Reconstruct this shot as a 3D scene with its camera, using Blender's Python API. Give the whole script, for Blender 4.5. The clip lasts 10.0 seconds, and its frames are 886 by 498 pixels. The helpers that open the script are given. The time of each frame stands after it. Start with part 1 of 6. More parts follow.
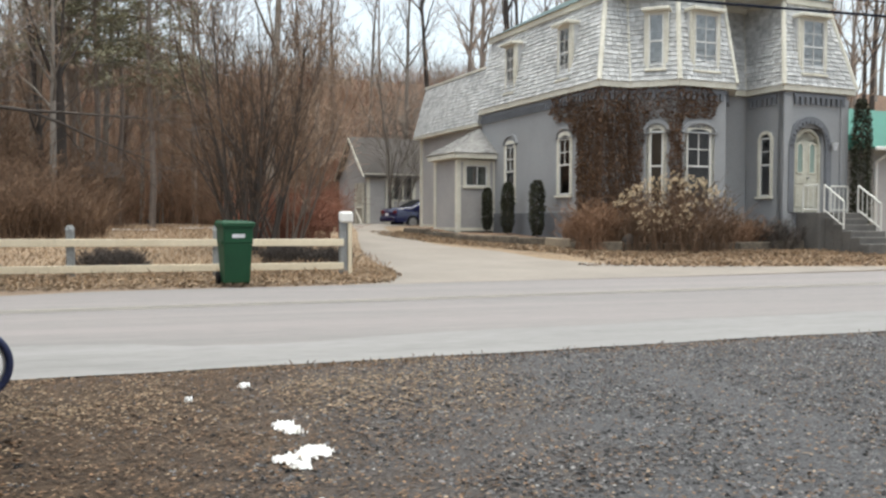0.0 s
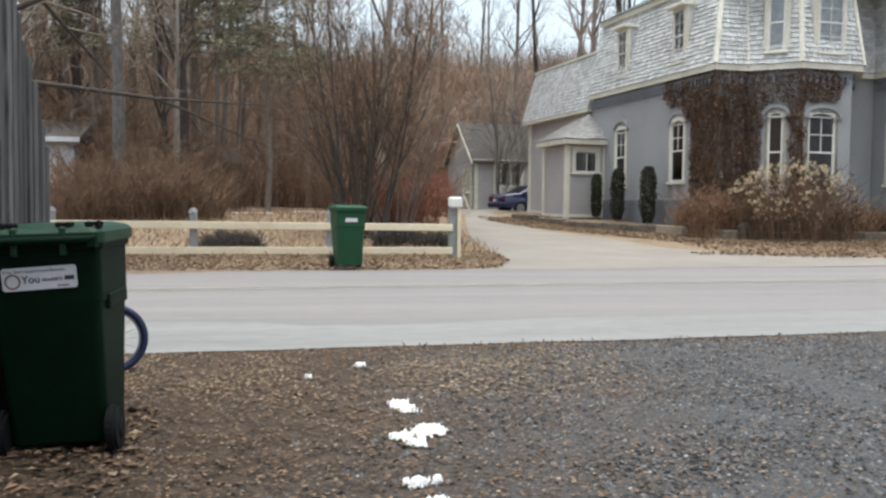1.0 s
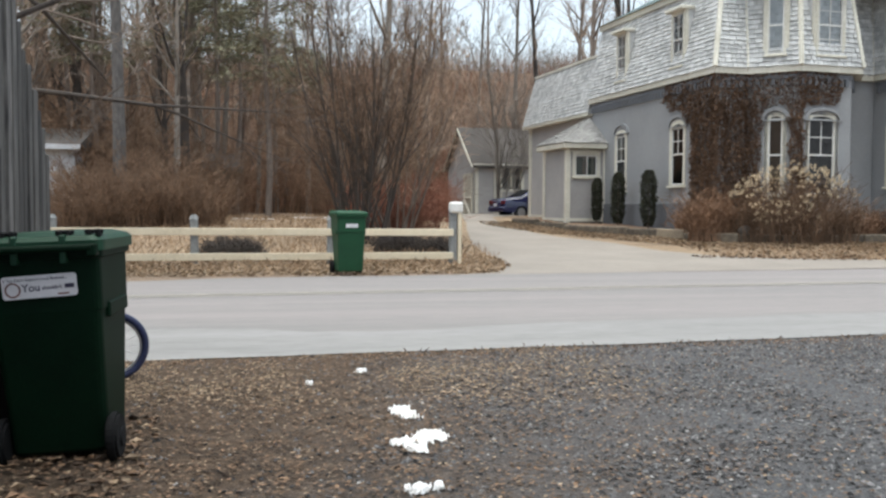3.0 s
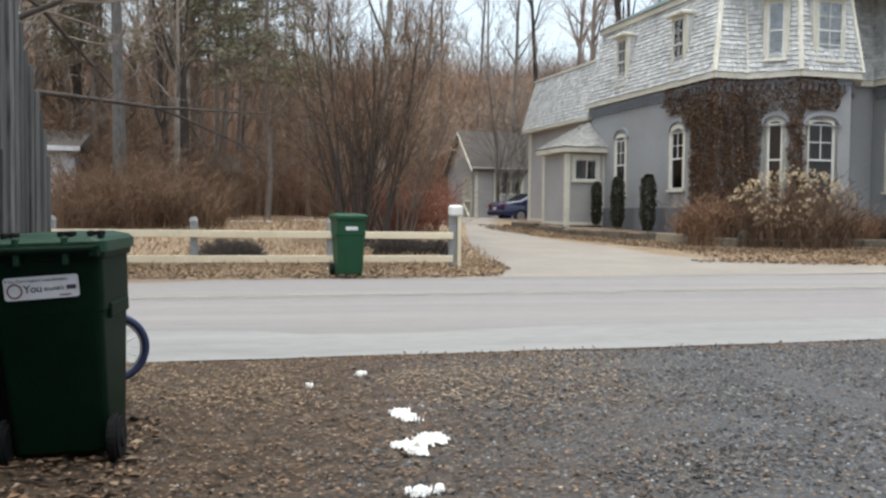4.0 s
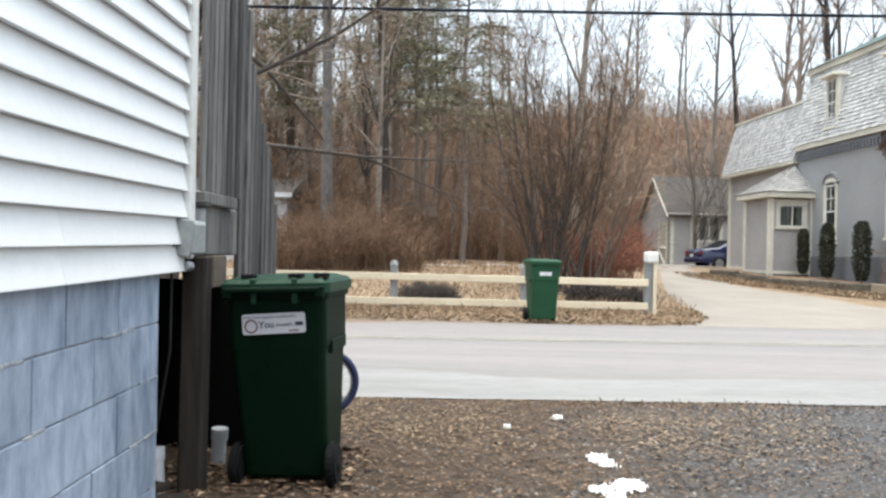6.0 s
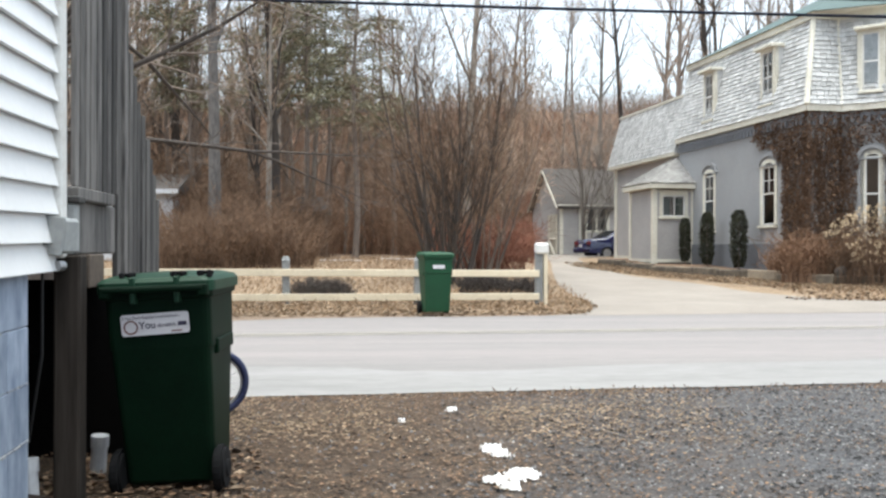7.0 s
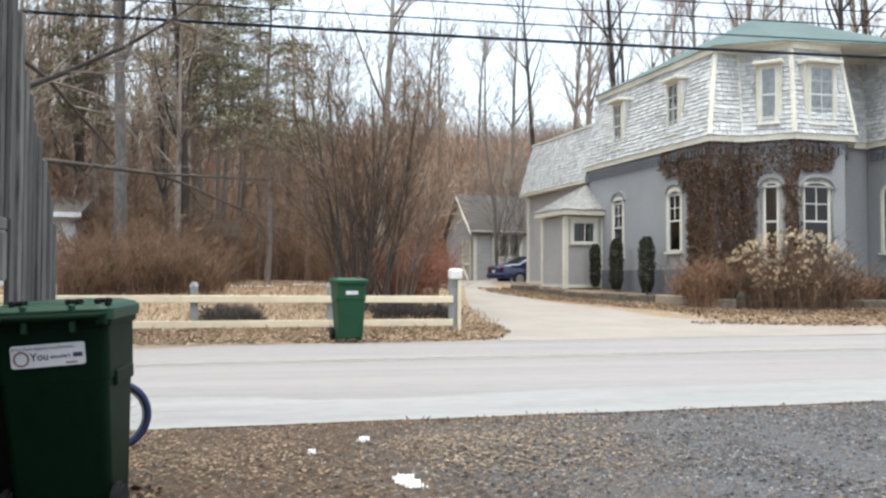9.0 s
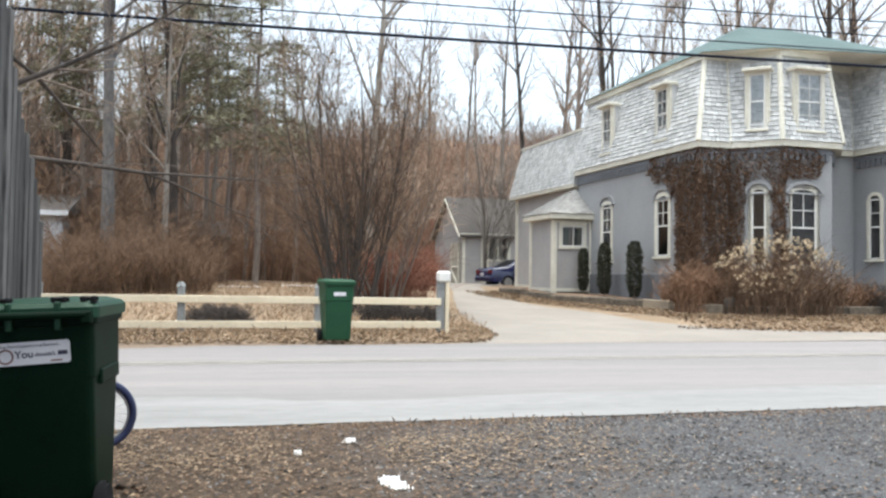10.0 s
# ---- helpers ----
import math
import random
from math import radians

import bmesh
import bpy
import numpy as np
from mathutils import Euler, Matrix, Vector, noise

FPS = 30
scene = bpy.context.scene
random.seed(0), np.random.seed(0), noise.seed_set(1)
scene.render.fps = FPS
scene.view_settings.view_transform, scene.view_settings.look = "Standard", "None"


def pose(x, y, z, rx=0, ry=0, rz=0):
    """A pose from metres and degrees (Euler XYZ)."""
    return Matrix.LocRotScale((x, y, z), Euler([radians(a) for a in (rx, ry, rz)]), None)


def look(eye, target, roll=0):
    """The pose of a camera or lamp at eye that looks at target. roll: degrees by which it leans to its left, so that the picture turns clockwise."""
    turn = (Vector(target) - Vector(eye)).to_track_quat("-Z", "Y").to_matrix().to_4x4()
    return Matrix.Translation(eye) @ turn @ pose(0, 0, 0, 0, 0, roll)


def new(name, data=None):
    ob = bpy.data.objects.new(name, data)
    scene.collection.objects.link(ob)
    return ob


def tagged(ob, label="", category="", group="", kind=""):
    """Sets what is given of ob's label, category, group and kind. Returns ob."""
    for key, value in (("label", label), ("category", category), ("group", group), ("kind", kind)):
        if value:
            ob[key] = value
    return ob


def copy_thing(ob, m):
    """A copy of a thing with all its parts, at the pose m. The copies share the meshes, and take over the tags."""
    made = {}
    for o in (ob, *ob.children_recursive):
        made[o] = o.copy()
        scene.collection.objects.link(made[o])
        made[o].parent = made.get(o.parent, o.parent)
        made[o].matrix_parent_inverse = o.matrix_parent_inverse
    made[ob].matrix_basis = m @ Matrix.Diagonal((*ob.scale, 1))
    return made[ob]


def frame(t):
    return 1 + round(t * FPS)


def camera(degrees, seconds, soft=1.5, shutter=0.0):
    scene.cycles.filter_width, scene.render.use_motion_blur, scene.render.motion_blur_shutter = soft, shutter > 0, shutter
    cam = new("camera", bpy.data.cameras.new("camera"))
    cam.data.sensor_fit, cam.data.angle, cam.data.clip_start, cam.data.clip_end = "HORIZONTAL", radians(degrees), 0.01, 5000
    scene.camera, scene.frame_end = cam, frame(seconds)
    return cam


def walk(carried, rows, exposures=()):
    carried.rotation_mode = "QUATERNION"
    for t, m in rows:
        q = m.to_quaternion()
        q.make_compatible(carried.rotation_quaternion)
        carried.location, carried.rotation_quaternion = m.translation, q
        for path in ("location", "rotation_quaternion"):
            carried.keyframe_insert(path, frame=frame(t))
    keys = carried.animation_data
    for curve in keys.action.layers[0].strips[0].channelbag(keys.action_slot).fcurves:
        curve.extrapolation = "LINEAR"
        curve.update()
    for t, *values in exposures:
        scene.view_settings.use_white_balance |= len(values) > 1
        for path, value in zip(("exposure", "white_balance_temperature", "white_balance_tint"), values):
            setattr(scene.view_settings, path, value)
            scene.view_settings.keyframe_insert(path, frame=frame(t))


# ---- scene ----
cam = camera(53.0, 10.0, soft=2.5)
PATH = [
    (0, (0.038, -0.147, 1.04), (0.635, 1.761, 0.974), 0.2),
    (0.5, (-0.004, -0.213, 1.041), (0.46, 1.731, 0.973), 0.5),
    (1, (-0.017, -0.207, 1.041), (0.348, 1.757, 0.941), 0.7),
    (1.5, (-0.013, -0.212, 1.044), (0.341, 1.754, 0.931), 0.2),
    (2, (-0.008, -0.213, 1.044), (0.342, 1.752, 0.915), 0.2),
    (2.5, (-0.011, -0.206, 1.045), (0.346, 1.759, 0.94), 0.2),
    (4, (-0.024, -0.21, 1.044), (0.341, 1.755, 0.962), 0.6),
    (4.5, (-0.082, -0.237, 1.059), (-0.019, 1.756, 0.914), -1.7),
    (5, (-0.131, -0.305, 1.044), (-0.348, 1.682, 0.977), 1.0),
    (5.2, (-0.124, -0.316, 1.045), (-0.341, 1.671, 1.037), 0.8),
    (5.5, (-0.113, -0.333, 1.046), (-0.305, 1.658, 1.031), 0.5),
    (6, (-0.086, -0.358, 1.052), (-0.148, 1.641, 1.064), 1.3),
    (6.2, (-0.069, -0.324, 1.044), (-0.024, 1.675, 1.016), 0.8),
    (7.3, (-0.066, -0.300, 1.047), (0.133, 1.690, 1.068), 0.1),
    (7.5, (-0.065, -0.287, 1.048), (0.16, 1.701, 1.077), 0.0),
    (8, (-0.068, -0.244, 1.055), (0.186, 1.739, 1.079), 0.0),
    (8.5, (-0.06, -0.235, 1.048), (0.311, 1.729, 1.128), 0.5),
    (9, (-0.052, -0.247, 1.053), (0.315, 1.718, 1.113), 0.2),
    (9.5, (-0.058, -0.23, 1.05), (0.32, 1.732, 1.122), 0.5),
    (10, (-0.05, -0.249, 1.049), (0.342, 1.711, 1.115), 0.8),
]
walk(cam, [(t, look(eye, target, roll)) for t, eye, target, roll in PATH],
     exposures=[(0, 1.1, 6450, 3), (1.0, 1.05, 6250, 3), (4.0, 1.06, 6250, 3), (4.5, 1.14, 6350, 3), (5.0, 1.50, 6300, 3), (6.2, 1.53, 6300, 3), (7.5, 1.50, 6250, 3), (10, 1.48, 6200, 3)])

# ---- world, sun, exposure ----
world = bpy.data.worlds.new("world")
scene.world = world
world.use_nodes = True
wn, wl = world.node_tree.nodes, world.node_tree.links
sky = wn.new("ShaderNodeTexSky")
sky.sky_type, sky.sun_disc = "NISHITA", False
sky.sun_elevation, sky.sun_rotation = radians(83), radians(196)
sky.air_density, sky.dust_density, sky.ozone_density = 1.0, 4.0, 1.0
pale = wn.new("ShaderNodeHueSaturation")
pale.inputs["Saturation"].default_value = 0.42
wl.new(sky.outputs["Color"], pale.inputs["Color"])
wl.new(pale.outputs["Color"], wn["Background"].inputs["Color"])
wn["Background"].inputs["Strength"].default_value = 0.15
sun = new("sun", bpy.data.lights.new("sun", "SUN"))
sun.data.energy, sun.data.angle, sun.data.color = 1.0, radians(55), (1.0, 0.95, 0.88)
sun.matrix_world = look((-1.7, -5.9, 50), (0, 0, 0))


# ---- materials ----
def material(name, base, other=None, rough=0.8, grain=40.0, patch=1.5, bump=0.3, depth=0.01, metal=0.0, vary=0.0, spread=0.5, streak=None, coat=0.0, island=False, spec=0.5):
    """Principled colour that wanders between base and other at two scales, with fine relief. vary: change of value from object to object."""
    m = bpy.data.materials.new(name)
    m.use_nodes = True
    n, l = m.node_tree.nodes, m.node_tree.links
    p = n["Principled BSDF"]
    p.inputs["Roughness"].default_value, p.inputs["Metallic"].default_value = rough, metal
    p.inputs["Coat Weight"].default_value, p.inputs["Specular IOR Level"].default_value = coat, spec
    other = other or [c * 0.7 for c in base]
    geo = n.new("ShaderNodeNewGeometry")
    pos = geo.outputs["Position"]
    if streak:
        stretch = n.new("ShaderNodeVectorMath")
        stretch.operation = "MULTIPLY"
        stretch.inputs[1].default_value = streak
        l.new(pos, stretch.inputs[0])
        pos = stretch.outputs[0]
    fine, wide = n.new("ShaderNodeTexNoise"), n.new("ShaderNodeTexNoise")
    for tex, scale in ((fine, grain), (wide, patch)):
        tex.inputs["Scale"].default_value, tex.inputs["Detail"].default_value, tex.inputs["Roughness"].default_value = scale, 4, 0.65
        l.new(pos, tex.inputs["Vector"])
    add = n.new("ShaderNodeMath")
    add.operation = "ADD"
    l.new(fine.outputs["Fac"], add.inputs[0]), l.new(wide.outputs["Fac"], add.inputs[1])
    ramp = n.new("ShaderNodeMapRange")
    ramp.inputs[1].default_value, ramp.inputs[2].default_value = 1 - spread * 0.5, 1 + spread * 0.5
    l.new(add.outputs[0], ramp.inputs[0])
    mix = n.new("ShaderNodeMix")
    mix.data_type = "RGBA"
    mix.inputs[6].default_value, mix.inputs[7].default_value = (*other, 1), (*base, 1)
    l.new(ramp.outputs[0], mix.inputs[0])
    colour = mix.outputs[2]
    if vary:
        info = n.new("ShaderNodeObjectInfo")
        source = geo.outputs["Random Per Island"] if island else info.outputs["Random"]
        scaled = n.new("ShaderNodeMapRange")
        scaled.inputs[3].default_value, scaled.inputs[4].default_value = 1 - vary, 1 + vary
        l.new(source, scaled.inputs[0])
        hsv = n.new("ShaderNodeHueSaturation")
        l.new(scaled.outputs[0], hsv.inputs["Value"]), l.new(colour, hsv.inputs["Color"])
        colour = hsv.outputs["Color"]
    l.new(colour, p.inputs["Base Color"])
    if bump:
        b = n.new("ShaderNodeBump")
        b.inputs["Strength"].default_value, b.inputs["Distance"].default_value = bump, depth
        l.new(add.outputs[0], b.inputs["Height"]), l.new(b.outputs["Normal"], p.inputs["Normal"])
    return m


def glass(name, tint=(0.9, 0.95, 1.0)):
    m = bpy.data.materials.new(name)
    m.use_nodes = True
    p = m.node_tree.nodes["Principled BSDF"]
    p.inputs["Base Color"].default_value = (*tint, 1)
    p.inputs["Roughness"].default_value, p.inputs["Transmission Weight"].default_value, p.inputs["IOR"].default_value = 0.02, 1.0, 2.25
    return m


M = {
    "asphalt": material("asphalt", (0.254, 0.224, 0.216), (0.155, 0.149, 0.146), 0.9, 60, 1.1, 0.4, 0.006, streak=(0.05, 1, 1), spread=0.6),
    "salted": material("salted_shoulder", (0.27, 0.26, 0.253), (0.17, 0.163, 0.158), 0.95, 25, 1.3, 0.4, 0.008, spread=0.7, streak=(0.16, 1, 1)),
    "drive": material("worn_driveway", (0.285, 0.25, 0.215), (0.19, 0.167, 0.146), 0.95, 40, 0.4, 0.4, 0.01),
    "yellow": material("faded_yellow_paint", (0.34, 0.315, 0.26), (0.24, 0.225, 0.2), 0.9, 8, 2, 0),
    "gravel": material("gravel", (0.138, 0.134, 0.136), (0.042, 0.04, 0.041), 0.9, 120, 6, 0.5, 0.01, vary=0.85, island=True),
    "pale_stone": material("pale_gravel_stone", (0.34, 0.33, 0.32), (0.19, 0.185, 0.18), 0.9, 80, 6, 0.3, 0.004, vary=0.3, island=True),
    "leaf": material("dead_leaf", (0.18, 0.11, 0.065), (0.08, 0.05, 0.03), 0.85, 30, 5, 0.2, 0.003, vary=0.8, island=True),
    "pale_leaf": material("pale_dead_leaf", (0.35, 0.265, 0.18), (0.19, 0.13, 0.08), 0.85, 30, 5, 0.2, 0.003, vary=0.5, island=True),
    "straw": material("dry_grass_blades", (0.38, 0.265, 0.165), (0.22, 0.145, 0.09), 0.9, 20, 2, 0, vary=0.4, island=True),
    "snow": material("old_snow", (0.86, 0.87, 0.88), (0.62, 0.60, 0.57), 0.7, 30, 8, 0.6, 0.02, spread=0.35),
    "siding": material("white_vinyl_siding", (0.87, 0.868, 0.862), (0.82, 0.818, 0.812), 0.45, 25, 2, 0.03, 0.003, vary=0.03),
    "trim_white": material("white_trim", (0.78, 0.78, 0.76), (0.62, 0.60, 0.56), 0.5, 30, 3, 0.1, 0.002),
    "block": material("blue_grey_painted_block", (0.50, 0.56, 0.66), (0.15, 0.195, 0.27), 0.9, 13, 3.6, 0.7, 0.006, vary=0.1, spread=0.75, streak=(1, 1, 0.38)),
    "mortar": material("bare_mortar", (0.42, 0.42, 0.42), (0.17, 0.20, 0.25), 0.95, 16, 4, 0.6, 0.006),
    "old_wood": material("weathered_grey_boards", (0.17, 0.16, 0.15), (0.03, 0.028, 0.028), 0.9, 30, 3, 0.6, 0.006, vary=0.7, streak=(1, 1, 0.08)),
    "brown_wood": material("dark_brown_post_wood", (0.05, 0.041, 0.034), (0.02, 0.016, 0.013), 0.9, 35, 3, 0.5, 0.005, spec=0.2, streak=(1, 1, 0.08)),
    # near-black: the shade under the deck is put into the board colour
    "deck_shade": material("shade_black_boards", (0.006, 0.005, 0.005), (0.003, 0.003, 0.003), 0.95, 30, 3, 0.4, 0.005, spec=0.1),
    "raw_wood": material("raw_lumber", (0.13, 0.10, 0.075), (0.07, 0.052, 0.04), 0.85, 35, 3, 0.4, 0.005),
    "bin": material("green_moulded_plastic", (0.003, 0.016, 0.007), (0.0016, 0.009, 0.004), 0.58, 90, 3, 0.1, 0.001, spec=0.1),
    "bin_lid": material("lighter_green_lid_plastic", (0.010, 0.048, 0.024), (0.007, 0.034, 0.016), 0.5, 60, 3, 0.1, 0.001, spec=0.3),
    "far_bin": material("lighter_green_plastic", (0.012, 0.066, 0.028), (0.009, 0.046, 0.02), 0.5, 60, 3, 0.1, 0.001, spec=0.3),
    "black": material("black_rubber", (0.008, 0.008, 0.009), (0.005, 0.005, 0.005), 0.8, 60, 5, 0.2, 0.002, spec=0.2),
    "tyre_blue": material("dark_blue_tyre", (0.012, 0.02, 0.075), (0.008, 0.012, 0.04), 0.6, 60, 5, 0.2, 0.002),
    "steel": material("dull_steel", (0.45, 0.45, 0.46), (0.3, 0.3, 0.3), 0.45, 60, 5, 0.05, 0.001, metal=0.8),
    "label": material("white_sticker", (0.72, 0.70, 0.72), (0.6, 0.58, 0.6), 0.5, 20, 4, 0),
    "ink": material("dark_ink", (0.05, 0.04, 0.08), (0.03, 0.03, 0.05), 0.6, 20, 4, 0),
    "ring_ink": material("red_brown_ink", (0.22, 0.10, 0.08), (0.12, 0.06, 0.06), 0.6, 20, 4, 0),
    "box_grey": material("grey_painted_box", (0.40, 0.41, 0.40), (0.29, 0.30, 0.30), 0.55, 30, 6, 0.15, 0.003),
    "cable": material("black_cable", (0.02, 0.02, 0.022), (0.015, 0.015, 0.015), 0.6, 20, 4, 0),
    "wire": material("weathered_line_wire", (0.012, 0.016, 0.028), (0.01, 0.012, 0.02), 0.8, 20, 1, 0, spec=0.1),
    "cream": material("cream_fence_paint", (0.74, 0.65, 0.49), (0.60, 0.52, 0.38), 0.7, 20, 2, 0.2, 0.004, vary=0.05),
    "post_grey": material("grey_fence_post", (0.27, 0.28, 0.28), (0.17, 0.17, 0.165), 0.9, 25, 4, 0.4, 0.005),
    "brick": material("grey_painted_brick", (0.325, 0.33, 0.338), (0.25, 0.252, 0.257), 0.85, 22, 0.6, 0.5, 0.012, spread=0.7),
    "brick_dark": material("slate_grey_corbel_paint", (0.17, 0.178, 0.195), (0.12, 0.125, 0.137), 0.85, 22, 1, 0.4, 0.01),
    "clapboard": material("grey_clapboard", (0.43, 0.41, 0.395), (0.34, 0.325, 0.315), 0.75, 20, 1, 0.15, 0.004, vary=0.06),
    "house_trim": material("cream_house_trim", (0.72, 0.69, 0.60), (0.55, 0.52, 0.43), 0.7, 15, 1.2, 0.2, 0.004),
    "shingle": material("weathered_pale_shingle", (0.56, 0.56, 0.55), (0.41, 0.41, 0.405), 0.85, 14, 0.8, 0.3, 0.006, vary=0.22, island=True),
    "porch_shingle": material("weathered_grey_shingle", (0.40, 0.39, 0.375), (0.28, 0.27, 0.26), 0.9, 14, 0.8, 0.3, 0.006, vary=0.15, island=True),
    "roof_green": material("green_grey_roofing", (0.085, 0.125, 0.12), (0.055, 0.085, 0.082), 0.85, 12, 0.7, 0.3, 0.01),
    "roof_dark": material("dark_grey_shingle_roof", (0.08, 0.068, 0.061), (0.052, 0.045, 0.041), 0.9, 12, 0.7, 0.4, 0.012),
    "bright_green_roof": material("green_metal_roof", (0.035, 0.17, 0.12), (0.025, 0.12, 0.085), 0.5, 8, 0.7, 0.1, 0.004),
    "glass": glass("window_glass"),
    # the gloom of unlit rooms is put into this blue-black colour
    "interior": material("unlit_room_colour", (0.05, 0.054, 0.062), (0.034, 0.036, 0.04), 0.9, 3, 0.5, 0),
    "curtain": material("pale_green_curtain", (0.30, 0.38, 0.33), (0.2, 0.26, 0.23), 0.9, 20, 2, 0, streak=(6, 6, 0.2)),
    "door_paint": material("pale_worn_door_paint", (0.56, 0.55, 0.46), (0.40, 0.37, 0.30), 0.6, 12, 2, 0.2, 0.004),
    "timber": material("old_landscape_timber", (0.17, 0.14, 0.105), (0.055, 0.045, 0.036), 0.95, 9, 2, 0.6, 0.01, vary=0.35),
    "pale_timber": material("bleached_timber", (0.34, 0.28, 0.20), (0.2, 0.16, 0.12), 0.95, 20, 2, 0.5, 0.01),
    "concrete": material("grey_step_concrete", (0.14, 0.13, 0.12), (0.08, 0.075, 0.07), 0.9, 30, 2, 0.4, 0.006),
    "rail_white": material("white_iron_railing", (0.72, 0.72, 0.68), (0.55, 0.53, 0.48), 0.5, 30, 4, 0.1, 0.002),
    "ivy": material("dormant_ivy", (0.165, 0.098, 0.058), (0.085, 0.05, 0.032), 0.95, 25, 1.5, 0.3, 0.006, vary=0.3, island=True),
    "evergreen": material("dark_evergreen", (0.045, 0.047, 0.025), (0.024, 0.025, 0.014), 0.9, 30, 3, 0.2, 0.004, vary=0.5, island=True),
    "pine": material("pine_needles", (0.22, 0.205, 0.13), (0.135, 0.13, 0.083), 0.9, 20, 1, 0, vary=0.45, island=True),
    "hydrangea": material("dry_flower_heads", (0.74, 0.62, 0.44), (0.52, 0.40, 0.26), 0.95, 40, 4, 0.3, 0.004, vary=0.3, island=True),
    "stem": material("brown_stems", (0.265, 0.155, 0.093), (0.15, 0.087, 0.054), 0.95, 20, 2, 0, vary=0.35, island=True),
    "stem_mid": material("mid_brown_stems", (0.195, 0.12, 0.073), (0.10, 0.062, 0.04), 0.95, 20, 2, 0, vary=0.45, island=True),
    "red_brush": material("red_brown_brush", (0.25, 0.105, 0.066), (0.15, 0.066, 0.043), 0.95, 20, 1, 0, vary=0.4, island=True),
    "stem_dark": material("dark_brown_stems", (0.16, 0.10, 0.062), (0.09, 0.056, 0.036), 0.95, 20, 2, 0, vary=0.35, island=True),
    "bark": material("grey_brown_bark", (0.25, 0.20, 0.165), (0.14, 0.11, 0.092), 0.95, 12, 1.5, 0.5, 0.02, vary=0.2, streak=(1, 1, 0.3)),
    "bark_pale": material("pale_grey_bark", (0.27, 0.24, 0.21), (0.16, 0.14, 0.12), 0.95, 12, 1.5, 0.5, 0.02, vary=0.2, streak=(1, 1, 0.3)),
    "bark_grey": material("blue_grey_bark", (0.15, 0.138, 0.13), (0.06, 0.055, 0.054), 0.95, 12, 1.5, 0.5, 0.02, streak=(1, 1, 0.3)),
    "bark_dark": material("dark_wet_bark", (0.075, 0.06, 0.05), (0.04, 0.033, 0.03), 0.95, 12, 1.5, 0.5, 0.02, vary=0.2, streak=(1, 1, 0.3)),
    "twig": material("fine_twigs", (0.36, 0.26, 0.188), (0.25, 0.178, 0.127), 0.95, 10, 1, 0, vary=0.35, island=True),
    "car_paint": material("dark_blue_car_paint", (0.006, 0.009, 0.058), (0.005, 0.007, 0.04), 0.25, 20, 2, 0, coat=0.6),
    "tail_red": material("red_tail_lens", (0.16, 0.012, 0.014), (0.1, 0.01, 0.01), 0.3, 20, 2, 0),
    "plastic_white": material("white_plastic", (0.62, 0.64, 0.66), (0.48, 0.48, 0.5), 0.5, 20, 4, 0.05, 0.002),
}


# ---- building helpers ----
def part(name, bm, mat, parent=None, label=""):
    """One mesh object out of a bmesh, under a thing or a part."""
    me = bpy.data.meshes.new(name)
    bm.normal_update()
    bm.to_mesh(me)
    bm.free()
    return mesh_part(name, me, mat, parent, label)


def mesh_part(name, me, mat, parent=None, label=""):
    if not me.materials:
        me.materials.append(M[mat])
    ob = new(name, me)
    if parent is not None:
        ob.parent = parent
    if label:
        ob["label"] = label
    return ob


def thing(name, m, label, category, group="", kind=""):
    ob = new(name)
    ob.empty_display_size = 0.1
    ob.matrix_basis = m
    return tagged(ob, label, category, group, kind)


def box(bm, x0, x1, y0, y1, z0, z1, bevel=0.0, m=None):
    made = bmesh.ops.create_cube(bm, size=1.0)["verts"]
    for v in made:
        v.co = Vector((x0 + (v.co.x + 0.5) * (x1 - x0), y0 + (v.co.y + 0.5) * (y1 - y0), z0 + (v.co.z + 0.5) * (z1 - z0)))
    if bevel:
        edges = list({e for v in made for e in v.link_edges})
        made = bmesh.ops.bevel(bm, geom=edges, offset=bevel, segments=1, affect="EDGES")["verts"]
    if m is not None:
        for v in made:
            v.co = m @ v.co
    return bm


def boxed(*args, **kw):
    return box(bmesh.new(), *args, **kw)


def rod(bm, a, b, r0, r1=None, sides=8):
    a, b = Vector(a), Vector(b)
    d = b - a
    q = d.to_track_quat("Z", "Y").to_matrix().to_4x4()
    bmesh.ops.create_cone(bm, cap_ends=True, segments=sides, radius1=r0, radius2=r0 if r1 is None else r1, depth=d.length, matrix=Matrix.Translation((a + b) / 2) @ q)
    return bm


def face(bm, *pts):
    return bm.faces.new([bm.verts.new(p) for p in pts])


def prism(bm, outline, z0, z1):
    """An upright prism over a plan outline (counter-clockwise)."""
    low = [bm.verts.new((x, y, z0)) for x, y in outline]
    top = [bm.verts.new((x, y, z1)) for x, y in outline]
    bm.faces.new(low[::-1]), bm.faces.new(top)
    for i in range(len(low)):
        j = (i + 1) % len(low)
        bm.faces.new((low[i], low[j], top[j], top[i]))
    return bm


def raw_mesh(name, verts, faces):
    me = bpy.data.meshes.new(name)
    me.from_pydata(verts, [], faces)
    me.update()
    return me


def smooth(ob):
    ob.data.polygons.foreach_set("use_smooth", [True] * len(ob.data.polygons))
    return ob


def step(a, b, x):
    s = min(1.0, max(0.0, (x - a) / (b - a)))
    return s * s * (3 - 2 * s)


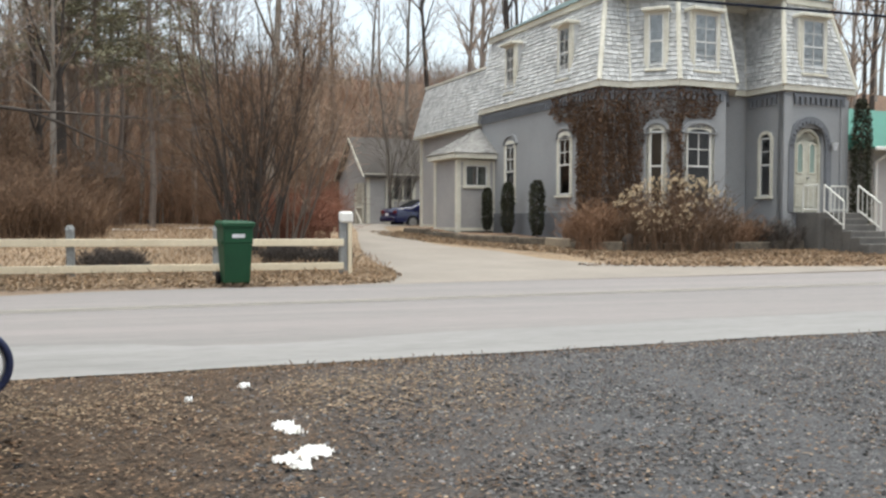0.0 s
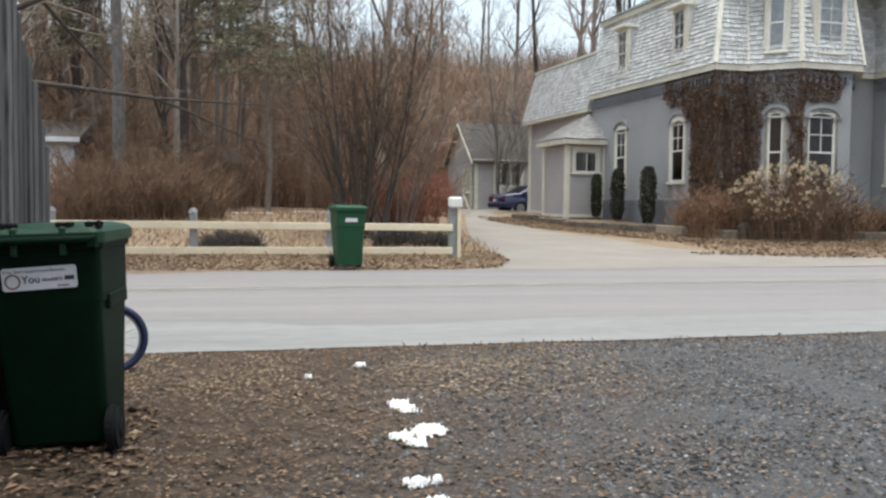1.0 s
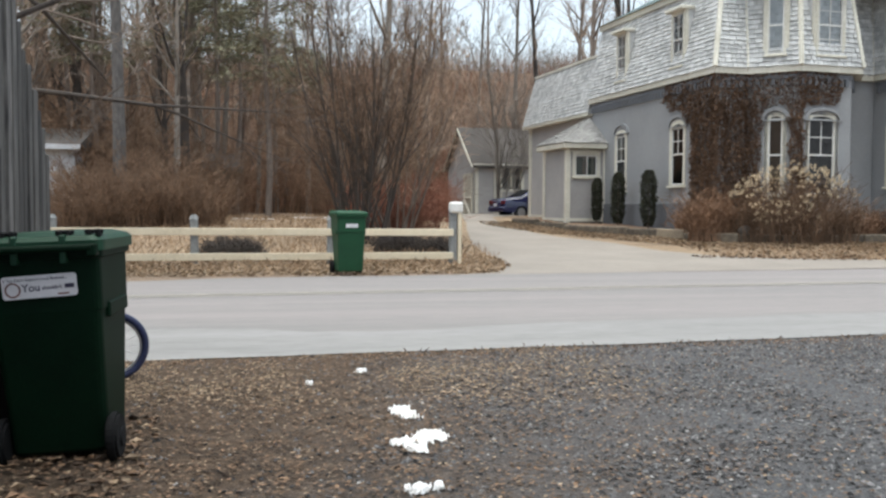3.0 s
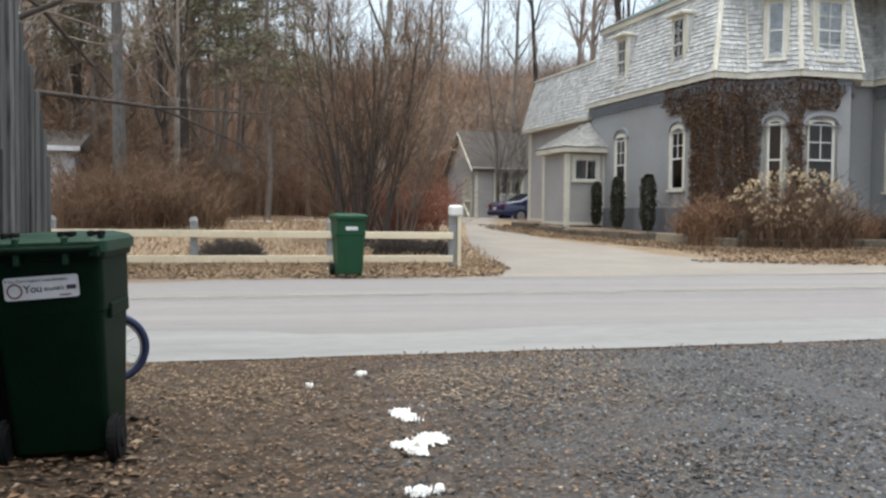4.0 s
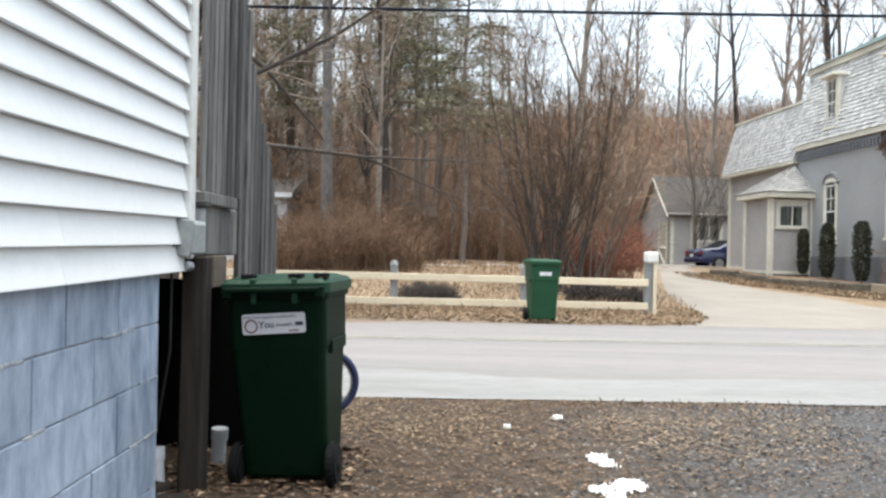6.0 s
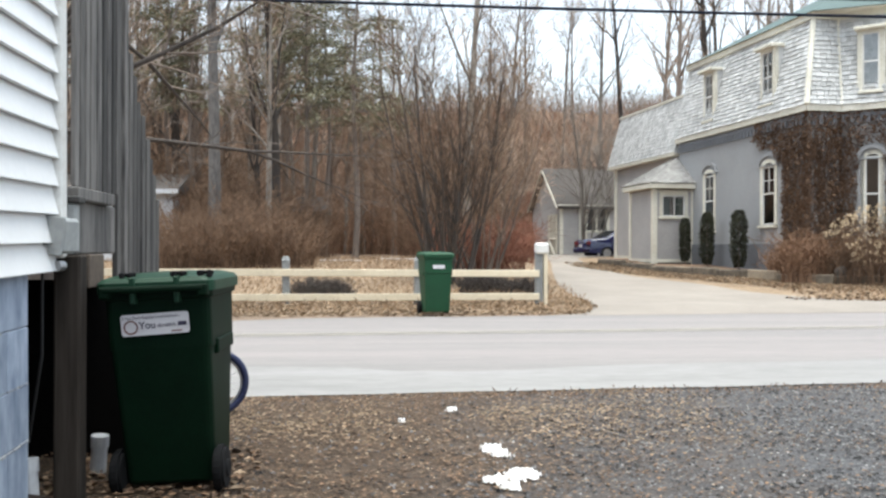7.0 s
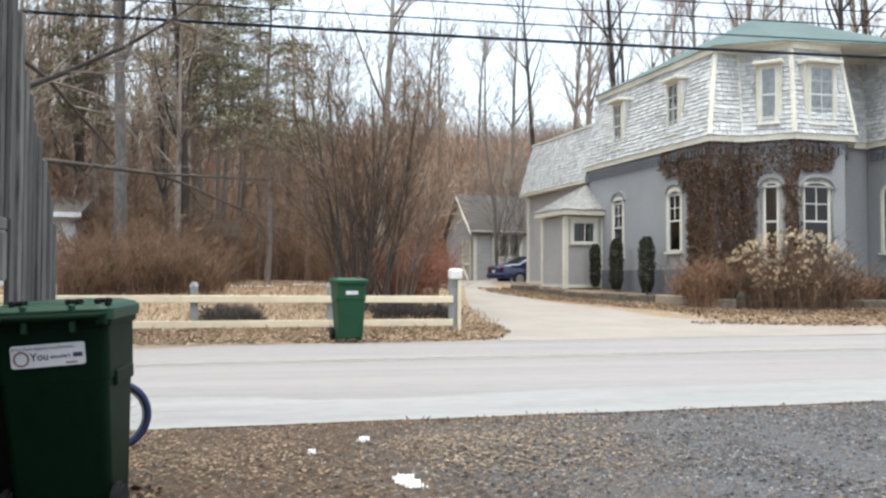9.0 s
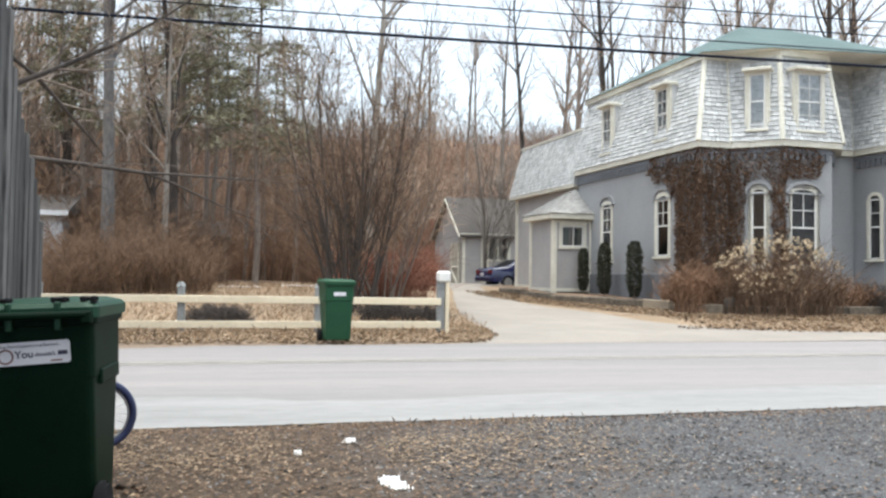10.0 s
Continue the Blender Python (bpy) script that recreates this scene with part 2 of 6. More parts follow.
def ground_z(x, y):
    """Height of the land: level yard and road, a gentle rise beyond, then the wooded hill."""
    z = 0.06 * step(14.0, 15.5, y) + 0.62 * step(15.5, 31.0, y) + 0.15 * step(28, 42, y)
    z += 17.0 * step(46, 112, y + 0.12 * x) * (1 - 0.55 * step(120, 400, y))
    # unseen hill behind the viewpoint, added to keep low sky out of the window reflections
    z += 32.0 * step(-28, -110, y)
    z -= 0.2 * step(4.5, 7.0, x) * step(20, 27, y) * (1 - step(29, 36, y))
    z += 0.03 * noise.noise((x * 0.5, y * 0.5, 0)) * step(14.5, 17, y)
    if y > 45:
        z += 1.6 * noise.noise((x * 0.05, y * 0.05, 3)) * step(45, 80, y)
    return z


def near_edge(x):
    return 6.08 + 0.075 * x + 0.06 * noise.noise((x * 0.9, 0, 5)) + 0.03 * noise.noise((x * 4, 0, 8))


def far_edge(x):
    return 13.3 + 0.085 * x - 0.35 * step(-0.6, -2.2, x) + 0.05 * noise.noise((x * 0.9, 3, 5))


# ---- ground, road, driveway ----
def ground_material():
    """Gravel and leaf litter in the yard, straw-coloured lawn past the road, leaf-covered forest floor on the hill."""
    m = bpy.data.materials.new("land")
    m.use_nodes = True
    n, l = m.node_tree.nodes, m.node_tree.links
    p = n["Principled BSDF"]
    p.inputs["Roughness"].default_value = 0.95
    geo = n.new("ShaderNodeNewGeometry")
    sep = n.new("ShaderNodeSeparateXYZ")
    l.new(geo.outputs["Position"], sep.inputs[0])

    def tex(scale, detail=5):
        t = n.new("ShaderNodeTexNoise")
        t.inputs["Scale"].default_value, t.inputs["Detail"].default_value, t.inputs["Roughness"].default_value = scale, detail, 0.7
        l.new(geo.outputs["Position"], t.inputs["Vector"])
        return t.outputs["Fac"]

    def maths(op, a, b):
        k = n.new("ShaderNodeMath")
        k.operation = op
        for i, s in enumerate((a, b)):
            if isinstance(s, (int, float)):
                k.inputs[i].default_value = s
            else:
                l.new(s, k.inputs[i])
        return k.outputs[0]

    def ramp(value, a, b):
        k = n.new("ShaderNodeMapRange")
        k.inputs[1].default_value, k.inputs[2].default_value = a, b
        l.new(value, k.inputs[0])
        return k.outputs[0]

    def mixed(fac, a, b):
        k = n.new("ShaderNodeMix")
        k.data_type = "RGBA"
        l.new(fac, k.inputs[0])
        for i, s in ((6, a), (7, b)):
            if isinstance(s, tuple):
                k.inputs[i].default_value = (*s, 1)
            else:
                l.new(s, k.inputs[i])
        return k.outputs[2]

    fine, mid, wide = tex(70), tex(7), tex(0.7)
    speck = ramp(fine, 0.35, 0.65)
    gravel = mixed(speck, (0.036, 0.035, 0.038), (0.145, 0.143, 0.147))
    litter = mixed(ramp(maths("ADD", fine, mid), 0.75, 1.25), (0.03, 0.02, 0.013), (0.145, 0.096, 0.06))
    lawn = mixed(ramp(maths("ADD", mid, wide), 0.75, 1.25), (0.18, 0.125, 0.078), (0.33, 0.24, 0.155))
    floor = mixed(ramp(maths("ADD", mid, wide), 0.75, 1.25), (0.075, 0.045, 0.029), (0.18, 0.105, 0.064))
    side = maths("ADD", maths("MULTIPLY", sep.outputs[1], 0.22), maths("MULTIPLY", maths("SUBTRACT", wide, 0.5), 4.0))
    yard = mixed(ramp(maths("SUBTRACT", sep.outputs[0], side), -0.9, 1.3), litter, gravel)
    past = mixed(ramp(maths("ADD", sep.outputs[1], maths("MULTIPLY", mid, 2.0)), 34, 44), lawn, floor)
    verge = mixed(ramp(sep.outputs[1], 13.9, 14.6), mixed(speck, (0.16, 0.11, 0.075), (0.30, 0.22, 0.15)), past)
    colour = mixed(ramp(sep.outputs[1], 8, 9), yard, verge)
    l.new(colour, p.inputs["Base Color"])
    b = n.new("ShaderNodeBump")
    b.inputs["Strength"].default_value, b.inputs["Distance"].default_value = 0.8, 0.03
    l.new(maths("ADD", fine, mid), b.inputs["Height"]), l.new(b.outputs["Normal"], p.inputs["Normal"])
    return m


def axis(stops):
    out = []
    for (a, b, d) in stops:
        out += list(np.arange(a, b, d))
    return out + [stops[-1][1]]


M["land"] = ground_material()
xs = axis([(-600, -120, 60), (-120, -30, 6), (-30, -4, 1.3), (-4, 14, 0.45), (14, 40, 1.3), (40, 120, 5), (120, 600, 60)])
ys = axis([(-400, -120, 40), (-120, -20, 10), (-20, 0, 2), (0, 7, 0.35), (7, 13, 1.5), (13, 34, 0.6), (34, 120, 3), (120, 900, 60)])
gv = []
for y in ys:
    for x in xs:
        z = ground_z(x, y)
        if y < 5.8:
            z += 0.015 * noise.noise((x * 1.7, y * 1.7, 1))
        if x < -1.35 and -3 < y < 3.4:
            z -= 0.05
        gv.append((x, y, z))
nx = len(xs)
gf = [(j * nx + i, j * nx + i + 1, (j + 1) * nx + i + 1, (j + 1) * nx + i) for j in range(len(ys) - 1) for i in range(nx - 1)]
ground = smooth(mesh_part("ground", raw_mesh("ground", gv, gf), "land"))
tagged(ground, "leaf-littered gravel yard, dry lawn and wooded hillside", "ground", kind="structure")


def sheet(name, rows, mat, lift, label, category):
    """A surface laid on the land: rows of plan points from edge to edge."""
    verts, faces, w = [], [], len(rows[0])
    for row in rows:
        verts += [(x, y, ground_z(x, y) + lift) for x, y in row]
    for j in range(len(rows) - 1):
        faces += [(j * w + i, j * w + i + 1, (j + 1) * w + i + 1, (j + 1) * w + i) for i in range(w - 1)]
    ob = smooth(mesh_part(name, raw_mesh(name, verts, faces), mat))
    return tagged(ob, label, category, kind="structure")


road_x = axis([(-80, -6, 4), (-6, 16, 0.25), (16, 100, 4)])
shoulder = lambda x: 7.4 + 0.08 * x + 0.5 * noise.noise((x * 0.45, 9, 2)) + 0.16 * noise.noise((x * 2.1, 9, 2)) + 0.06 * noise.noise((x * 6, 9, 2))
sheet("road", [[(x, shoulder(x) + (far_edge(x) - shoulder(x)) * k / 8) for x in road_x] for k in range(9)], "asphalt", 0.012,
      "pale grey salt-stained asphalt road with faded centre lines", "road")
sheet("road_shoulder", [[(x, near_edge(x) + (shoulder(x) - near_edge(x)) * k / 4) for x in road_x] for k in range(5)], "salted", 0.012,
      "whitish salt-crusted road shoulder beside the yard", "road shoulder")
for off in (0.0, 0.22):
    sheet("centre_line", [[(x, 10.5 + off + 0.086 * x + k * 0.09) for x in road_x] for k in range(2)], "yellow", 0.017, "faded yellow centre line on the road", "road marking")

# driveway from the road back past the house to the garage
left_side = [(2.6, 13.45), (3.5, 13.95), (3.95, 15.0), (4.15, 17.0), (4.5, 20.5), (5.5, 25.8), (6.6, 31), (7.6, 37), (8.2, 41.2)]
right_side = [(17, 14.9), (13.4, 15.5), (11.3, 16.0), (9.4, 17.0), (8.5, 19.0), (7.9, 21.5), (7.55, 24.5), (7.6, 28.5), (8.4, 35), (14, 40.2)]


def along(pts, s):
    k = min(int(s * (len(pts) - 1)), len(pts) - 2)
    f = s * (len(pts) - 1) - k
    return Vector(pts[k]).lerp(Vector(pts[k + 1]), f)


drive_rows = []
for j in range(49):
    a, b = along(left_side, j / 48), along(right_side, j / 48)
    drive_rows.append([tuple(a.lerp(b, i / 16)) for i in range(17)])
sheet("driveway", drive_rows, "drive", 0.016, "pale worn gravel driveway running back beside the house", "driveway")


# ---- the grey house ----
HOUSE = pose(11.50, 22.102, 0, 0, 0, 6)
house = thing("house", HOUSE, "grey painted brick house with a pale shingled mansard roof", "house")


def wall_cells(bm, length, z0, z1, holes, thick, m):
    """A wall from 0 to length in one piece, with rectangular openings (a, b, low, high) that go through it. Its outer face lies in y = 0."""
    xs_, zs_ = sorted({0, length, *[q for h in holes for q in h[:2]]}), sorted({z0, z1, *[q for h in holes for q in h[2:]]})
    solid = lambda i, k: 0 <= i < len(xs_) - 1 and 0 <= k < len(zs_) - 1 and not any(h[0] <= xs_[i] < h[1] and h[2] <= zs_[k] < h[3] for h in holes)
    pool = {}

    def vert(i, y, k):
        if (i, y, k) not in pool:
            pool[i, y, k] = bm.verts.new(m @ Vector((xs_[i], y, zs_[k])))
        return pool[i, y, k]

    for i in range(len(xs_) - 1):
        for k in range(len(zs_) - 1):
            if not solid(i, k):
                continue
            bm.faces.new((vert(i, 0, k), vert(i + 1, 0, k), vert(i + 1, 0, k + 1), vert(i, 0, k + 1)))
            bm.faces.new((vert(i, thick, k + 1), vert(i + 1, thick, k + 1), vert(i + 1, thick, k), vert(i, thick, k)))
            for di, dk, a, b in ((-1, 0, (i, k), (i, k + 1)), (1, 0, (i + 1, k + 1), (i + 1, k)), (0, -1, (i + 1, k), (i, k)), (0, 1, (i, k + 1), (i + 1, k + 1))):
                if not solid(i + di, k + dk):
                    bm.faces.new((vert(a[0], 0, a[1]), vert(b[0], 0, b[1]), vert(b[0], thick, b[1]), vert(a[0], thick, a[1])))
    return bm


def arch_outline(w, h, rise, n=8):
    pts = [(-w / 2, 0), (w / 2, 0)]
    for i in range(n + 1):
        x = w / 2 - w * i / n
        pts.append((x, h - rise + rise * math.sqrt(max(0, 1 - (2 * x / w) ** 2))))
    return pts


def frame_ring(bm, outer, inner, y0, y1):
    """A flat ring between two outlines of equal length in the x-z plane, from depth y0 to y1."""
    n = len(outer)
    v = [[bm.verts.new((x, y, z)) for x, z in pts] for pts, y in ((outer, y0), (inner, y0), (inner, y1), (outer, y1))]
    for i in range(n):
        j = (i + 1) % n
        for a, b in ((0, 1), (1, 2), (2, 3), (3, 0)):
            bm.faces.new((v[a][i], v[a][j], v[b][j], v[b][i]))


def window(parent, m, w, h, rise=0.0, cols=2, rows=2, casing=0.1, sash="trim_white", case="house_trim", hood=False, curtain=False, upper_only=False, slide=False):
    """A sash window whose sill's middle stands at m; outward is -y."""
    bm = bmesh.new()
    if rise:
        frame_ring(bm, arch_outline(w + 2 * casing, h + casing, rise + casing * 0.6), arch_outline(w, h, rise), -0.03, 0.07)
    else:
        outer = [(-w / 2 - casing, -casing * 0.3), (w / 2 + casing, -casing * 0.3), (w / 2 + casing, h + casing), (-w / 2 - casing, h + casing)]
        frame_ring(bm, outer, [(-w / 2, 0), (w / 2, 0), (w / 2, h), (-w / 2, h)], -0.03, 0.07)
    ob = part("window", bm, case, parent)
    ob.matrix_basis = m
    part("sill", boxed(-w / 2 - casing - 0.03, w / 2 + casing + 0.03, -0.1, 0.06, -0.09, -0.02, 0.01), case, ob)
    top = h - rise * 0.6
    bm = bmesh.new()
    s = 0.036
    for a, b, c, d in ((-w / 2, -w / 2 + s, 0, top), (w / 2 - s, w / 2, 0, top), (-w / 2 + s, w / 2 - s, 0, s), (-w / 2 + s, w / 2 - s, top - s, top), (w * 0.02, w * 0.02 + s, s, top - s) if slide else (-w / 2 + s, w / 2 - s, h * 0.5 - s * 0.6, h * 0.5 + s * 0.6)):
        box(bm, a, b, -0.012, 0.03, c, d)
    for part_low in ((False, True) if not upper_only else (False,)):
        lo, hi = (s, h * 0.5 - s * 0.6) if part_low else (h * 0.5 + s * 0.6, top - s)
        if part_low and rows == 2 and cols == 1:
            continue
        for i in range(1, cols):
            x = -w / 2 + w * i / cols
            box(bm, x - 0.012, x + 0.012, -0.006, 0.022, lo, hi)
        for i in range(1, rows):
            z = lo + (hi - lo) * i / rows
            box(bm, -w / 2 + s, w / 2 - s, -0.005, 0.021, z - 0.012, z + 0.012)
    part("sash", bm, sash, ob)
    bm = bmesh.new()
    pts = arch_outline(w, h, rise) if rise else [(-w / 2, 0), (w / 2, 0), (w / 2, h), (-w / 2, h)]
    bm.faces.new([bm.verts.new((x, 0.012, z)) for x, z in pts])
    part("pane", bm, "glass", ob)
    if curtain:
        bm = bmesh.new()
        n = 24
        for a, b in ((-w / 2 + 0.02, -w * 0.12), (w * 0.1, w / 2 - 0.02)):
            strip = [[bm.verts.new((a + (b - a) * i / n, 0.16 + 0.02 * math.sin(i * 1.7), z)) for i in range(n + 1)] for z in (0.05, h - 0.1)]
            for i in range(n):
                bm.faces.new((strip[0][i], strip[0][i + 1], strip[1][i + 1], strip[1][i]))
        part("curtain", bm, "curtain", ob, "pale greenish curtain")
    if hood:
        part("hood", boxed(-w / 2 - casing - 0.12, w / 2 + casing + 0.12, -0.2, 0.25, h + casing, h + casing + 0.09, 0.015), case, ob)
    return ob


def side_pose(v, z, u=0.12):
    """On the wall that looks towards the driveway: outward is -u."""
    return pose(u, v, z, 0, 0, -90)


def shingles(name, quad, parent, course=0.135, mat="shingle", seed=1):
    """Rows of thin wedge shingles over a sloping quad (low left, low right, high right, high left)."""
    rnd = random.Random(seed)
    a, b, c, d = [Vector(p) for p in quad]
    normal = (b - a).cross(d - a).normalized()
    rise = ((d - a).length + (c - b).length) / 2
    count = max(1, round(rise / course))
    verts, faces = [], []
    for r in range(count):
        s0, s1 = r / count, min(1.0, (r + 1.25) / count)
        l0, r0, l1, r1 = a.lerp(d, s0), b.lerp(c, s0), a.lerp(d, s1), b.lerp(c, s1)
        width = (r0 - l0).length
        x = -rnd.random() * 0.12
        while x < width:
            w = rnd.uniform(0.10, 0.22)
            f0, f1 = max(0, x) / width, min(width, x + w - 0.012) / width
            x += w
            if f1 <= f0:
                continue
            drop = rnd.uniform(-0.012, 0.012)
            up = (d - a).normalized() * drop
            k = len(verts)
            t = rnd.uniform(0.03, 0.05)
            verts += [tuple(l0.lerp(r0, f0) + normal * t + up), tuple(l0.lerp(r0, f1) + normal * t + up), tuple(l1.lerp(r1, f1) + normal * 0.008), tuple(l1.lerp(r1, f0) + normal * 0.008),
                      tuple(l0.lerp(r0, f0) + up), tuple(l0.lerp(r0, f1) + up)]
            faces += [(k, k + 1, k + 2, k + 3), (k + 4, k + 5, k + 1, k), (k + 4, k, k + 3), (k + 5, k + 2, k + 1)]
    ob = mesh_part(name, raw_mesh(name, verts, faces), mat, parent)
    ob["kind"] = "stuff"
    return ob


# walls
W0 = 0.3
bm = bmesh.new()
side_m = pose(0.12, 7.62, 0, 0, 0, -90)
wall_cells(bm, 7.5, W0, 4.78, [(7.62 - 5.80, 7.62 - 5.14, 1.70, 3.60), (7.62 - 2.33, 7.62 - 1.65, 1.78, 3.58)], 0.3, side_m)
part("side_wall", bm, "brick", house, "smooth grey painted brick wall")
part("plinth", boxed(0.075, 0.118, 0.2, 7.5, W0, 1.26, 0.01), "brick_dark", house, "darker grey painted plinth")
part("front_wall", wall_cells(bmesh.new(), 0.95, W0, 4.78, [], 0.3, pose(0.12, 0.122, 0)), "brick", house)
part("front_wall", wall_cells(bmesh.new(), 1.0, W0, 4.78, [], 0.3, pose(4.55, 0.122, 0)), "brick", house)
part("back_wall", boxed(0.42, 7.8, 7.3, 7.6, W0, 4.78), "brick", house)
part("end_wall", boxed(7.5, 7.8, 0.1, 7.3, W0, 4.78), "brick", house)
# unseen inner surfaces, coloured dark so the panes look into unlit rooms
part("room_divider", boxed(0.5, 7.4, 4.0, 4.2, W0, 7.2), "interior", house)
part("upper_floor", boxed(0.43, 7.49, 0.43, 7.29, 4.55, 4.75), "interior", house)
# bay: three facets
bay_wall = [(1.07, 0.12), (1.98, -0.86), (3.68, -0.86), (4.55, 0.12)]
bays = []
for (x0, y0), (x1, y1) in zip(bay_wall, bay_wall[1:]):
    d = Vector((x1 - x0, y1 - y0))
    bays.append((d.length, pose(x0, y0, 0, 0, 0, math.degrees(math.atan2(d.y, d.x)))))
for (length, m), holes in zip(bays, ([(0.58, 0.98, 1.5, 3.62)], [(0.35, 1.21, 1.5, 3.62)], [])):
    part("bay_wall", wall_cells(bmesh.new(), length, W0, 4.78, holes, 0.25, m), "brick", house)
window(house, bays[0][1] @ pose(0.78, 0.03, 1.52), 0.36, 2.08, 0.10, 1, 1, 0.11)
window(house, bays[1][1] @ pose(0.78, 0.03, 1.52), 0.82, 2.08, 0.13, 2, 2, 0.12, upper_only=True)
window(house, side_pose(5.47, 1.72), 0.62, 1.86, 0.18, 2, 2, 0.1, upper_only=True)
window(house, side_pose(1.99, 1.80), 0.64, 1.76, 0.18, 2, 2, 0.11, upper_only=True)
# brick hood moulds over the arched windows
for m, w, h in ((side_pose(5.47, 1.72), 0.62, 1.94), (side_pose(1.99, 1.80), 0.64, 1.80), (bays[1][1] @ pose(0.78, 0.0, 1.52), 0.84, 2.08), (bays[0][1] @ pose(0.78, 0.0, 1.52), 0.36, 2.08)):
    bm = bmesh.new()
    outer, inner = arch_outline(w + 0.46, h + 0.24, 0.34)[2:], arch_outline(w + 0.30, h + 0.15, 0.28)[2:]
    frame_ring(bm, outer, inner, -0.06, 0.0)
    part("hood_mould", bm, "brick", house).matrix_basis = m
# tower with the entrance
tower_wall = [(5.30, 0.1), (5.30, -1.40), (7.72, -1.40), (7.72, 0.1)]
bm = bmesh.new()
wall_cells(bm, 1.5, W0, 4.78, [(0.57, 1.05, 1.75, 3.6)], 0.25, pose(5.30, 0.1, 0, 0, 0, -90))
part("tower_side_wall", bm, "brick", house)
bm = bmesh.new()
wall_cells(bm, 2.42, W0, 4.78, [(0.42, 1.46, 1.30, 3.72)], 0.25, pose(5.30, -1.402, 0))
part("tower_front_wall", bm, "brick", house)
part("tower_end_wall", boxed(7.47, 7.72, -1.15, 0.1, W0, 4.78), "brick", house)
window(house, pose(5.30, -0.71, 1.77, 0, 0, -90), 0.42, 1.8, 0.18, 1, 2, 0.09)
for x in (5.27, 7.45):
    part("pier", boxed(x, x + 0.3, -1.46, -1.40, W0, 4.6, 0.01), "brick", house)
bm = bmesh.new()
frame_ring(bm, arch_outline(1.62, 2.75, 0.82, 14), arch_outline(1.22, 2.55, 0.62, 14), -0.09, 0.0)
part("door_arch", bm, "brick_dark", house).matrix_basis = pose(6.24, -1.405, 1.30)
for i in range(15):
    a = math.pi * (i + 0.5) / 15
    brick = part("arch_brick", boxed(-0.035, 0.035, -0.13, -0.092, -0.05, 0.05), "brick_dark", house)
    brick.matrix_basis = pose(6.24 + 0.72 * math.cos(a), -1.405, 3.18 + 0.70 * math.sin(a), 0, math.degrees(math.pi / 2 - a), 0)
door_out = arch_outline(1.04, 2.42, 0.5, 12)
bm = bmesh.new()
frame_ring(bm, door_out, arch_outline(0.92, 2.34, 0.45, 12), -0.02, 0.12)
door_frame = part("front_door", bm, "door_paint", house, "pale worn arched double door with two tall lights")
door_frame.matrix_basis = pose(6.24, -1.34, 1.30)
for sx in (-1, 1):
    bm = box(bmesh.new(), min(0, sx * 0.46), max(0, sx * 0.46), 0.03, 0.08, 0.0, 2.0 if sx > 0 else 2.0)
    box(bm, min(sx * 0.06, sx * 0.4), max(sx * 0.06, sx * 0.4), 0.012, 0.03, 0.15, 0.75, 0.008)
    box(bm, min(sx * 0.06, sx * 0.4), max(sx * 0.06, sx * 0.4), 0.012, 0.03, 0.82, 1.05, 0.008)
    leaf = part("door_leaf", bm, "door_paint", door_frame)
    bm = bmesh.new()
    frame_ring(bm, [(p[0] + sx * 0.23, p[1] + 1.12) for p in arch_outline(0.26, 0.9, 0.13)], [(p[0] + sx * 0.23, p[1] + 1.15) for p in arch_outline(0.2, 0.83, 0.1)], 0.0, 0.03)
    part("light_frame", bm, "house_trim", door_frame)
    bm = bmesh.new()
    bm.faces.new([bm.verts.new((p[0] + sx * 0.23, 0.024, p[1] + 1.15)) for p in arch_outline(0.2, 0.83, 0.1)])
    part("door_light", bm, "curtain", door_frame, "pale green glass light")
bm = bmesh.new()
bm.faces.new([bm.verts.new((x, 0.06, z)) for x, z in [(-0.46, 1.99), *[p for p in arch_outline(0.92, 2.34, 0.45, 12)[2:] if p[1] > 1.9], (0.46, 1.99)][::-1]])
part("fanlight", bm, "door_paint", door_frame)
part("knob", rod(bmesh.new(), (0.05, -0.05, 1.0), (0.05, 0.03, 1.0), 0.03, 0.02), "steel", door_frame)
# wall lantern beside the entrance
lamp_x = 7.05
bm = rod(bmesh.new(), (lamp_x, -1.42, 3.32), (lamp_x, -1.62, 3.28), 0.02)
rod(bm, (lamp_x, -1.62, 3.10), (lamp_x, -1.62, 3.32), 0.06, 0.10, 10)
part("wall_lantern", bm, "plastic_white", house, "small white wall lantern")

# corbels under the eaves
bm = bmesh.new()
v = 0.3
while v < 7.5:
    box(bm, 0.04, 0.118, v, v + 0.09, 4.42, 4.62)
    v += 0.18
box(bm, 0.05, 0.117, 0.2, 7.5, 4.62, 4.70)
part("corbel_band", bm, "brick_dark", house)
for length, m in [(0.9, pose(0.14, 0.12, 0))] + bays + [(2.0, pose(5.6, -1.42, 0)), (1.2, pose(5.30, 0.0, 0, 0, 0, -90))]:
    bm = bmesh.new()
    x = 0.06
    while x < length - 0.1:
        box(bm, x, x + 0.1, -0.07, 0.0, 4.40, 4.60, m=m)
        x += 0.2
    box(bm, 0.02, length - 0.02, -0.06, 0.0, 4.60, 4.69, m=m)
    part("corbel_band", bm, "brick_dark", house)

